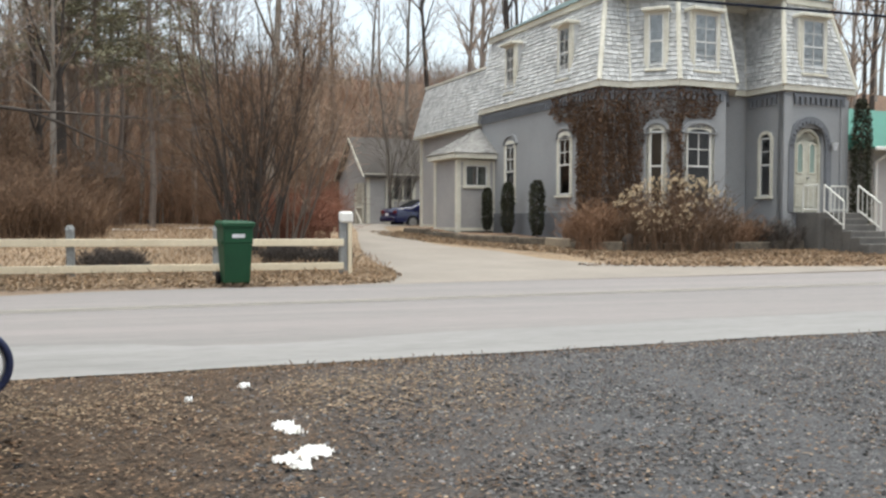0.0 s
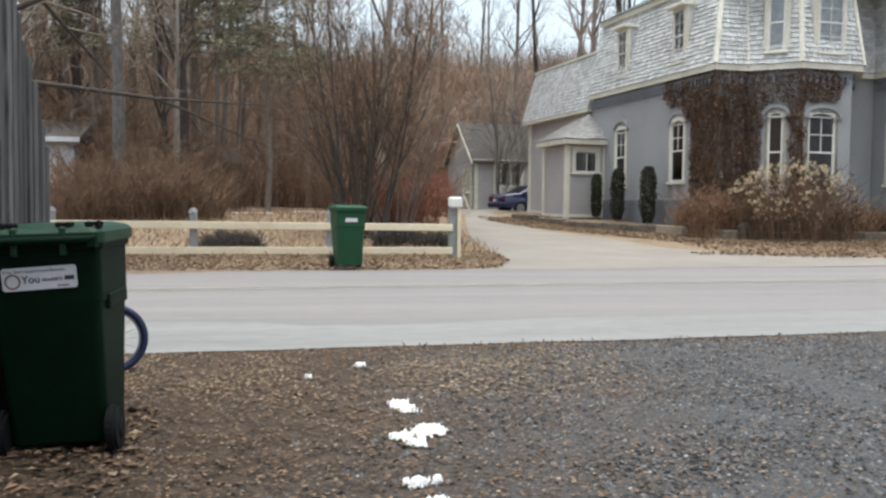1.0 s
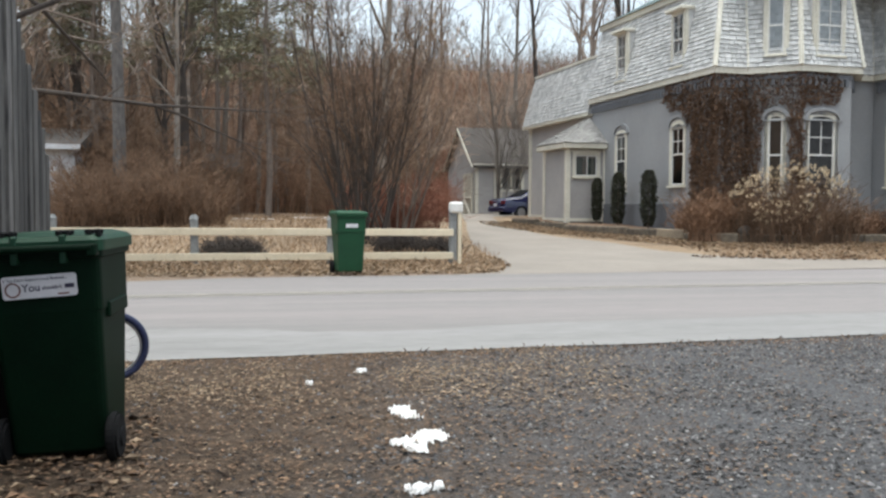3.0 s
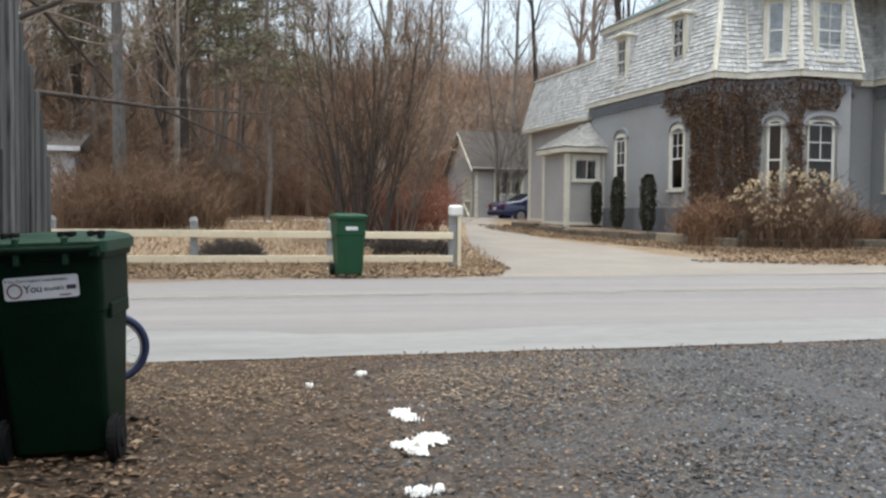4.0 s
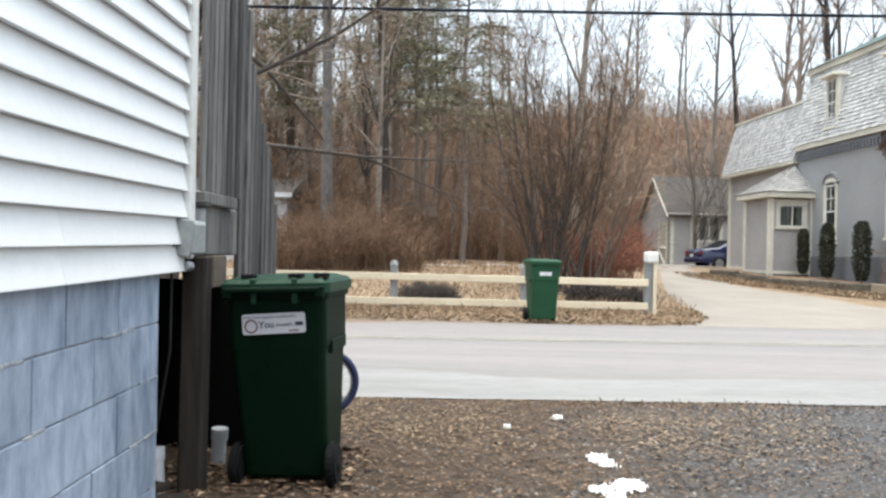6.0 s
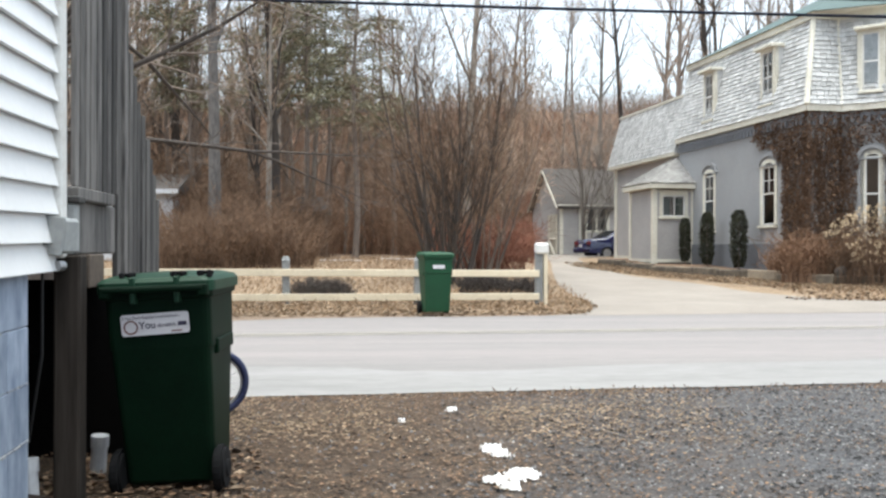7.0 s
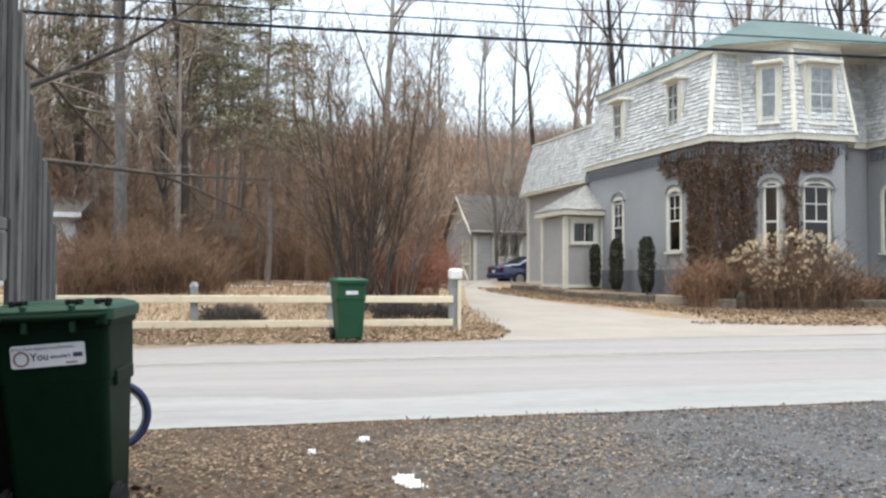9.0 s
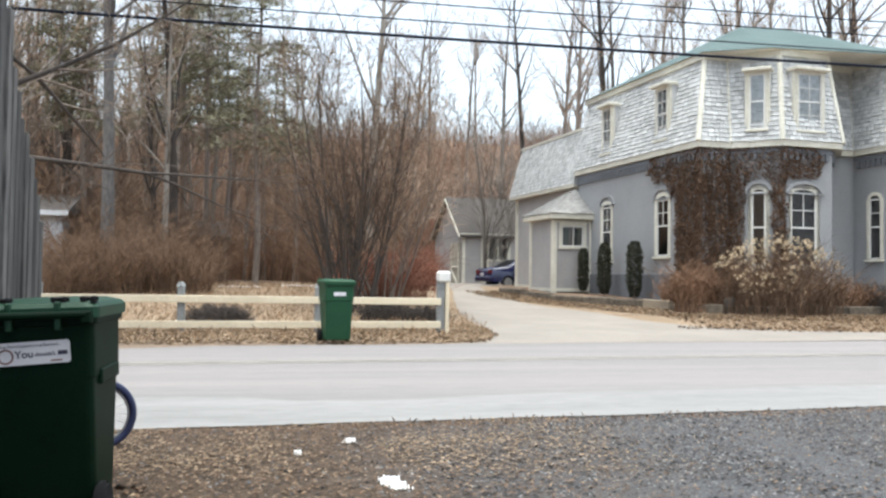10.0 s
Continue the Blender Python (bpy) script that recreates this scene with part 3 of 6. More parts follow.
# eave mouldings and mansard
eave = [(0.0, 7.75), (0.0, 0.0), (1.02, 0.0), (1.95, -1.0), (3.93, -1.0), (4.75, 0.0), (5.18, 0.0), (5.18, -1.52), (7.96, -1.52), (7.96, 7.75)]
top = [(0.55, 7.75), (0.55, 0.55), (1.28, 0.55), (2.22, -0.52), (3.80, -0.52), (4.58, 0.55), (5.56, 0.55), (5.56, -1.05), (7.25, -1.05), (7.25, 7.2)]
EZ, TZ = 4.92, 7.34
bm = bmesh.new()
prism(bm, [(x, y) for x, y in eave], 4.76, EZ)
part("eave_moulding", bm, "house_trim", house)
core = bmesh.new()
low = [core.verts.new((x, y, EZ)) for x, y in eave]
high = [core.verts.new((x, y, TZ)) for x, y in top]
for i in range(len(low)):
    j = (i + 1) % len(low)
    core.faces.new((low[i], low[j], high[j], high[i]))
mansard = part("mansard_roof", core, "shingle", house, "steep roof of weathered pale shingles")
for i in range(len(eave) - 1):
    shingles("shingle_course", [(*eave[i], EZ), (*eave[i + 1], EZ), (*top[i + 1], TZ), (*top[i], TZ)], mansard, seed=i + 3)
bm = bmesh.new()
prism(bm, [(x + (-0.1 if x < 0.6 else 0.08 if x > 7 else 0), y + (0.1 if y > 7 else -0.1)) for x, y in top], TZ - 0.02, TZ + 0.14)
part("cornice", bm, "house_trim", house)
# hip boards along the mansard's corners
for i in (1, 2, 3, 4, 6, 7, 8):
    a, b = Vector((*eave[i], EZ)), Vector((*top[i], TZ))
    wide = 0.055 if i in (2, 6) else 0.075
    part("hip_board", rod(bmesh.new(), a, b, wide, wide, 6), "house_trim", mansard)
# low green roof on top
bm = bmesh.new()
o = [(0.38, 7.85), (0.38, 0.38), (1.9, -0.66), (5.3, -1.2), (7.4, -1.2), (7.4, 7.85)]
part("roof_slab", prism(bmesh.new(), [(x * 0.99 + 0.04, y * 0.99 + 0.04) for x, y in o][::-1], TZ + 0.142, TZ + 0.149), "house_trim", house)
ring = [bm.verts.new((x, y, TZ + 0.15)) for x, y in o]
west, east = bm.verts.new((3.6, 3.2, 9.25)), bm.verts.new((4.9, 2.9, 9.25))
for k in ((0, 1, west), (1, 2, west), (2, 3, east), (3, 4, east), (4, 5, east)):
    bm.faces.new([ring[q] if isinstance(q, int) else q for q in k])
bm.faces.new((ring[2], east, west)), bm.faces.new((ring[5], ring[0], west)), bm.faces.new((ring[5], west, east))
bmesh.ops.recalc_face_normals(bm, faces=bm.faces)
part("upper_roof", bm, "roof_green", house, "low green-grey roof above the mansard")
part("vent_pipe", rod(bmesh.new(), (3.0, 10.6, 6.4), (3.0, 10.6, 7.5), 0.07), "cable", house, "dark vent pipe")


def dormer(m, w, h, cols=2):
    """A window that stands out of the mansard under a small hood; outward is -y."""
    bm = bmesh.new()
    c = 0.13
    frame_ring(bm, [(-w / 2 - c, -0.08), (w / 2 + c, -0.08), (w / 2 + c, h + 0.13), (-w / 2 - c, h + 0.13)], [(-w / 2, 0), (w / 2, 0), (w / 2, h), (-w / 2, h)], 0.02, 0.1)
    ob = part("dormer", bm, "house_trim", house)
    ob.matrix_basis = m
    for a, b in ((-w / 2 - c + 0.02, -w / 2 - 0.004), (w / 2 + 0.004, w / 2 + c - 0.02)):
        part("cheek", boxed(a, b, 0.101, 0.7, -0.06, h + 0.12), "shingle", ob)
    part("dormer_top", boxed(-w / 2, w / 2, 0.101, 0.7, h + 0.004, h + 0.12), "house_trim", ob)
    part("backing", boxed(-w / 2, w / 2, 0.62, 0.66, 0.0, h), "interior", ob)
    window(house, m @ pose(0, 0.02, 0), w, h, 0, cols, 2 if cols > 1 else 1, 0.07, hood=True)


dormer(pose(0.09, 5.5, 5.30, 0, 0, -90), 0.52, 1.46)
dormer(pose(0.09, 2.05, 5.26, 0, 0, -90), 0.56, 1.48)
dormer(bays[0][1] @ pose(0.75, -0.06, 5.27), 0.40, 1.50, 1)
dormer(bays[1][1] @ pose(0.91, -0.08, 5.24), 0.76, 1.54)
dormer(pose(6.34, -1.46, 5.30), 0.80, 1.52)

# rear wing in clapboard
wing = boxed(0.28, 5.0, 7.62, 13.66, W0, 4.40)
part("wing_wall", wing, "clapboard", house, "grey clapboard rear wing")
bm = bmesh.new()
z = 0.75
while z < 4.3:
    k = len(bm.verts)
    face(bm, (0.254, 13.68, z), (0.254, 7.7, z), (0.278, 7.7, z + 0.125), (0.278, 13.68, z + 0.125))
    face(bm, (0.254, 7.7, z), (0.254, 13.68, z), (0.278, 13.68, z), (0.278, 7.7, z))
    z += 0.125
part("clapboard_course", bm, "clapboard", house)["kind"] = "stuff"
for v0 in (13.58,):
    part("corner_board", boxed(0.19, 0.30, v0, v0 + 0.16, W0, 4.36), "house_trim", house)
part("wing_skirt", boxed(0.18, 0.30, 7.7, 13.71, 0.62, 0.84), "house_trim", house)
part("wing_eave", boxed(0.0, 5.1, 7.78, 14.0, 4.38, 4.50), "house_trim", house)
we = [(0.02, 14.0), (0.02, 7.76), (5.0, 7.76), (5.0, 14.0)]
wt = [(0.42, 13.55), (0.42, 7.76), (4.6, 7.76), (4.6, 13.55)]
core = bmesh.new()
low = [core.verts.new((x, y, 4.46)) for x, y in we]
high = [core.verts.new((x, y, 6.45)) for x, y in wt]
core.faces.new(high)
for i in range(4):
    core.faces.new((low[i], low[(i + 1) % 4], high[(i + 1) % 4], high[i]))
wing_roof = part("wing_roof", core, "shingle", house, "pale shingled mansard of the rear wing")
shingles("shingle_course", [(*we[0], 4.50), (*we[1], 4.50), (*wt[1], 6.45), (*wt[0], 6.45)], wing_roof, seed=31)
shingles("shingle_course", [(*we[3], 4.50), (*we[0], 4.50), (*wt[0], 6.45), (*wt[3], 6.45)], wing_roof, seed=32)
part("ridge_cap", boxed(0.36, 4.7, 7.76, 13.6, 6.45, 6.53), "house_trim", wing_roof)

# side porch with its hipped roof
P0, P1, PV0, PV1 = -1.27, 0.22, 6.66, 8.56
porch = part("porch", boxed(P0, P1, PV0 - 0.02, PV1, 0.35, 0.66), "concrete", house, "small clapboard side porch")
for length, holes, m in ((P1 - P0 - 0.12, [(0.31, 1.11, 2.20, 2.90)], pose(P0, PV0, 0)), (PV1 - PV0, [], pose(P0, PV1, 0, 0, 0, -90)), (P1 - P0, [], pose(P1, PV1, 0, 0, 0, 180))):
    part("porch_wall", wall_cells(bmesh.new(), length, 0.66, 3.08, holes, 0.1, m), "clapboard", porch)
bm = bmesh.new()
z = 0.72
while z < 3.0:
    face(bm, (P0 - 0.024, PV1 - 0.1, z), (P0 - 0.024, PV0 + 0.1, z), (P0 - 0.003, PV0 + 0.1, z + 0.11), (P0 - 0.003, PV1 - 0.1, z + 0.11))
    face(bm, (P0 - 0.024, PV0 + 0.1, z), (P0 - 0.024, PV1 - 0.1, z), (P0, PV1 - 0.1, z), (P0, PV0 + 0.1, z))
    for a, b in ((P0 + 0.1, P0 + 0.2), (P0 + 1.22, 0.06)) if 2.05 < z < 2.95 else ((P0 + 0.1, 0.06),):
        face(bm, (a, PV0 - 0.024, z), (b, PV0 - 0.024, z), (b, PV0 - 0.003, z + 0.11), (a, PV0 - 0.003, z + 0.11))
        face(bm, (a, PV0, z), (b, PV0, z), (b, PV0 - 0.024, z), (a, PV0 - 0.024, z))
    z += 0.11
part("clapboard_course", bm, "clapboard", porch)["kind"] = "stuff"
for x, y in ((P0 - 0.06, PV0 - 0.06), (P0 - 0.06, PV1 - 0.09), (0.06, PV0 - 0.05)):
    part("corner_board", boxed(x, x + (0.06 if x > 0 else 0.16), y, y + 0.15, 0.6, 3.1), "house_trim", porch)
part("porch_skirt", boxed(P0 - 0.05, P1 - 0.1, PV0 - 0.05, PV1 + 0.05, 0.66, 0.77), "house_trim", porch)
part("porch_eave", boxed(P0 - 0.22, P1 + 0.05, PV0 - 0.24, PV1 + 0.3, 3.12, 3.30, 0.02), "house_trim", porch)
slider = window(house, pose(P0 + 0.71, PV0 + 0.02, 2.20), 0.80, 0.70, 0, 1, 1, 0.12, curtain=True, slide=True)
part("head_cap", boxed(-0.58, 0.58, -0.08, 0.02, 0.825, 0.875, 0.01), "house_trim", slider)
bm = bmesh.new()
a, b, c, d = (P0 - 0.24, PV1 + 0.34, 3.30), (P0 - 0.24, PV0 - 0.26, 3.30), (P1, PV0 - 0.26, 3.30), (P1, PV1 + 0.34, 3.30)
e, f = (0.1, 8.0, 4.28), (0.1, 7.8, 4.28)
core = [bm.verts.new(p) for p in (a, b, c, d, e, f)]
for idx in ((0, 1, 5, 4), (1, 2, 5), (0, 4, 3), (3, 4, 5, 2)):
    bm.faces.new([core[i] for i in idx])
proof = part("porch_roof", bm, "porch_shingle", porch)
shingles("shingle_course", [a, b, f, e], proof, 0.16, "porch_shingle", seed=51)
shingles("shingle_course", [b, c, (f[0] + 0.001, f[1], f[2]), f], proof, 0.16, "porch_shingle", seed=52)

# steps and iron railing at the entrance
steps = thing("entrance_steps", HOUSE, "grey concrete steps up to the front door", "steps")
part("landing", boxed(5.75, 7.65, -2.3, -1.48, 0.2, 1.28, 0.02), "concrete", steps)
for i in range(5):
    part("tread", boxed(5.98, 7.3, -2.3 - 0.30 * (i + 1), -2.3 - 0.30 * i - 0.002, 0.15, 1.28 - 0.17 * (i + 1), 0.015), "concrete", steps)


def railing(points, label, group="entrance railings"):
    """Iron railing along points (x, y, low, high) in the house's own axes."""
    ob = thing("railing", HOUSE, label, "railing", group)
    for (x0, y0, l0, h0), (x1, y1, l1, h1) in zip(points, points[1:]):
        part("top_rail", rod(bmesh.new(), (x0, y0, h0), (x1, y1, h1), 0.026, sides=6), "rail_white", ob)
        part("bottom_rail", rod(bmesh.new(), (x0, y0, l0 + 0.08), (x1, y1, l1 + 0.08), 0.02, sides=6), "rail_white", ob)
        n = max(2, round(math.hypot(x1 - x0, y1 - y0) / 0.17))
        for i in range(n + 1):
            f = i / n
            x, y, lo, hi = x0 + (x1 - x0) * f, y0 + (y1 - y0) * f, l0 + (l1 - l0) * f, h0 + (h1 - h0) * f
            end = i in (0, n)
            part("post" if end else "baluster", rod(bmesh.new(), (x, y, lo if end else lo + 0.08), (x, y, hi), 0.024 if end else 0.011, sides=6), "rail_white", ob)
    return ob


railing([(5.93, -2.32, 1.28, 2.05), (5.93, -3.0, 0.82, 1.58)], "white iron stair railing with thin balusters")
railing([(7.22, -2.32, 1.28, 2.05), (7.22, -3.1, 0.76, 1.53)], "white iron stair railing with thin balusters")
railing([(5.77, -1.7, 1.28, 2.05), (5.77, -2.26, 1.28, 2.05)], "short white iron landing railing")
railing([(6.95, -1.6, 1.28, 2.05), (7.6, -1.6, 1.28, 2.05)], "short white iron landing railing")


# ---- the near house: white siding over a block foundation ----
NEAR = pose(-1.298, 3.36, 0.958, 0.936, 0, 1.479)
near_house = thing("near_house", NEAR, "house corner with white vinyl siding over blue-grey block foundation", "house")
part("wall", boxed(-0.30, -0.012, -9.0, 0.0, 0.0, 4.6), "siding", near_house)
part("end_wall", boxed(-5.0, -0.302, -0.2, -0.004, 0.05, 4.6), "siding", near_house)
LAP = 0.1121
for i in range(26):
    z = i * LAP
    for y0, y1 in ((-9.0, -1.19 - 0.01 * (i % 3 == 1)), (-1.188 - 0.01 * (i % 3 == 1), -0.002)) if i < 2 else ((-9.0, -0.002),):
        bm = bmesh.new()
        pts = [(-0.012, z + LAP + 0.012), (-0.010, z + LAP), (0.017, z + 0.004), (0.017, z), (-0.002, z), (-0.002, z + 0.018), (-0.012, z + 0.018)]
        ends = [[bm.verts.new((x, y, zz)) for x, zz in pts] for y in (y0, y1)]
        for k in range(len(pts)):
            j = (k + 1) % len(pts)
            bm.faces.new((ends[0][j], ends[0][k], ends[1][k], ends[1][j]))
        bm.faces.new(ends[0]), bm.faces.new(ends[1][::-1])
        part("siding_board", bm, "siding", near_house)
part("corner_post", boxed(-0.05, 0.03, 0.0, 0.065, 0.05, 4.6, 0.006), "trim_white", near_house, "white vinyl corner post")
part("roof", boxed(-5.2, 0.12, -9.2, 0.2, 4.6, 4.8), "roof_dark", near_house)

# block foundation, laid in running bond
COURSE, LONG = 0.2155, 0.431
foundation = part("foundation", boxed(-0.28, -0.0375, -9.0, -0.215, -1.25, -0.004), "mortar", near_house, "painted concrete block foundation with chipped joints")
part("foundation_return", boxed(-4.8, -0.282, -0.46, -0.22, -1.25, -0.004), "mortar", near_house)
block_bm = box(bmesh.new(), -0.03, 0.0, 0.004, LONG - 0.004, 0.004, COURSE - 0.004, 0.002)
block_me = bpy.data.meshes.new("block")
block_bm.to_mesh(block_me)
half_bm = box(bmesh.new(), -0.03, 0.0, 0.004, LONG / 2 - 0.004, 0.004, COURSE - 0.004, 0.002)
half_me = bpy.data.meshes.new("half_block")
half_bm.to_mesh(half_me)
rnd = random.Random(4)
for c in range(6):
    z = 0.0166 - COURSE * (c + 1)
    y = -0.21
    if c % 2:
        y -= LONG / 2
        mesh_part("block", half_me, "block", foundation).matrix_basis = pose(-0.03, y, z)
    while y > -8.5:
        y -= LONG
        mesh_part("block", block_me, "block", foundation).matrix_basis = pose(-0.03 + rnd.uniform(-0.002, 0.003), y, z, rnd.uniform(-0.3, 0.3))

# chipped beads of mortar along the courses
for c in range(1, 6):
    bm = bmesh.new()
    y = -0.22
    while y > -3.2:
        w = rnd.uniform(0.03, 0.09)
        if noise.noise((y * 2.5, c * 3.1, 1)) > 0.12:
            z = 0.0166 - COURSE * c + rnd.uniform(-0.002, 0.002)
            box(bm, -0.036, -0.028 + rnd.uniform(-0.002, 0.003), y - w, y, z - rnd.uniform(0.004, 0.009), z + rnd.uniform(0.003, 0.007), 0.002)
        y -= w
    part("mortar_bead", bm, "mortar", foundation)["kind"] = "stuff"

# deck and stair screen behind the corner, in weathered boards
deck = thing("deck", pose(0, 0, 0), "weathered grey wooden deck with a stepped board screen", "deck")
part("deck_floor", boxed(-5.2, -1.44, 3.37, 5.3, 1.06, 1.14), "deck_shade", deck)
part("rim_beam", boxed(-1.50, -1.40, 3.62, 4.60, 1.02, 1.27, 0.008), "old_wood", deck)
part("ledger_block", boxed(-1.48, -1.36, 4.02, 4.26, 0.86, 1.02, 0.006), "raw_wood", deck, "pale raw lumber block")
part("cross_beam", boxed(-1.43, -1.36, 3.86, 4.45, 1.27, 1.33, 0.006), "old_wood", deck)
# panels added so that the shaded hollow under the deck reads black
part("back_shade_panel", boxed(-2.5, -2.4, 3.03, 5.5, 0, 1.055), "deck_shade", deck)
part("end_shade_panel", boxed(-2.4, -1.18, 4.30, 4.34, 0, 0.89), "deck_shade", deck, "near-black panel added for the shade under the deck")
rnd = random.Random(8)
y = 3.90
while y < 4.60:
    w = rnd.uniform(0.075, 0.105)
    part("board", boxed(-1.42 + rnd.uniform(-0.01, 0.01), -1.39, y, y + w - 0.02, 1.335, 3.6, 0.004), "old_wood", deck)
    y += w
while y < 5.62:
    w = rnd.uniform(0.085, 0.115)
    topz = 2.55 - 1.25 * (y - 4.5) / 1.1 + rnd.uniform(-0.02, 0.02)
    if y < 4.8:
        topz = 3.0 - (y - 4.6) * 3.5
    part("board", boxed(-1.43 + rnd.uniform(-0.012, 0.012), -1.395 + rnd.uniform(-0.012, 0.014), y, y + w - 0.024, 0.02, topz, 0.004), "old_wood", deck)
    y += w
for z in (0.5, 1.15):
    part("screen_rail", boxed(-1.50, -1.435, 4.62, 5.6, z, z + 0.09), "old_wood", deck)

service_post = thing("service_post", pose(-1.265, 3.45, 0), "dark brown square wooden post carrying a grey utility box", "post")
part("shaft", boxed(-0.052, 0.052, -0.05, 0.05, -0.02, 1.02, 0.008), "brown_wood", service_post)
utility = thing("utility_box", pose(-1.30, 3.36, 1.035, 0, 7, -18), "grey metal utility box with a conduit on the house corner", "utility box")
bm = box(bmesh.new(), -0.055, 0.085, -0.07, 0.03, 0.0, 0.14, 0.012)
part("body", bm, "box_grey", utility)
part("lid", boxed(-0.06, 0.09, -0.08, -0.0705, -0.006, 0.145, 0.004), "box_grey", utility)
# the dark round shade left of the box, shaped as a black drum
part("shade_drum", rod(bmesh.new(), (-0.045, -0.10, 0.045), (-0.005, -0.145, 0.045), 0.06, 0.055, 20), "black", utility, "round black drum for the shade beside the box")
part("back_box", boxed(-0.04, 0.02, -0.20, -0.07, -0.02, 0.10, 0.01), "black", utility)
part("conduit", rod(bmesh.new(), (-0.10, -0.02, 0.12), (-0.10, -0.02, 0.19), 0.014), "box_grey", utility)
part("clamp_ring", rod(bmesh.new(), (0.03, -0.02, -0.055), (0.03, 0.02, -0.055), 0.022, sides=12), "steel", utility)
panel = thing("meter_panel", pose(-1.38, 3.62, 1.03), "flat grey metal panel behind the utility box", "panel")
part("plate", boxed(-0.12, 0.09, -0.03, 0.03, 0.0, 0.21, 0.008), "box_grey", panel)
part("cap", boxed(-0.14, 0.11, -0.045, 0.045, 0.21, 0.24, 0.006), "old_wood", panel)


def curve_thing(name, points, radius, mat, label, category, group=""):
    cu = bpy.data.curves.new(name, "CURVE")
    cu.dimensions, cu.bevel_depth, cu.bevel_resolution = "3D", radius, 2
    sp = cu.splines.new("POLY")
    sp.points.add(len(points) - 1)
    for p, q in zip(sp.points, points):
        p.co = (*q, 1)
    cu.materials.append(M[mat])
    ob = new(name, cu)
    return tagged(ob, label, category, group)


curve_thing("cable", [(-1.345, 3.36, 1.02 - 0.1 * i + (0 if i < 5 else 0.0)) if i < 5 else (-1.345 - 0.012 * (i - 4), 3.36 + 0.01 * (i - 4), 0.62 - 0.06 * (i - 4)) for i in range(11)], 0.006, "cable", "thin black cable hanging from the utility box", "cable")
for x, y, h, lean in ((-1.305, 3.98, 0.15, 4), (-1.41, 3.42, 0.17, -5)):
    pipe = thing("pipe_stub", pose(x, y, 0.02, lean, lean, 0), "short white plastic pipe stub in the leaves", "pipe", "white pipe stubs")
    bm = rod(bmesh.new(), (0, 0, -0.02), (0, 0, h), 0.036, 0.036, 14)
    part("tube", bm, "plastic_white", pipe)
    part("collar", rod(bmesh.new(), (0, 0, h - 0.05), (0, 0, h + 0.005), 0.041, 0.041, 14), "plastic_white", pipe)
for k, (x, y, a, w) in enumerate(((-1.36, 3.16, 8, 0.16), (-1.50, 3.34, -30, 0.2))):
    scrap = thing("scrap_board", pose(x, y, 0.035 + 0.02 * k, 4, -3, a), "dark damp scrap board lying by the foundation", "board", "scrap boards")
    part("plank", boxed(-w, w, -0.05, 0.05, -0.012, 0.015, 0.004), "brown_wood", scrap)


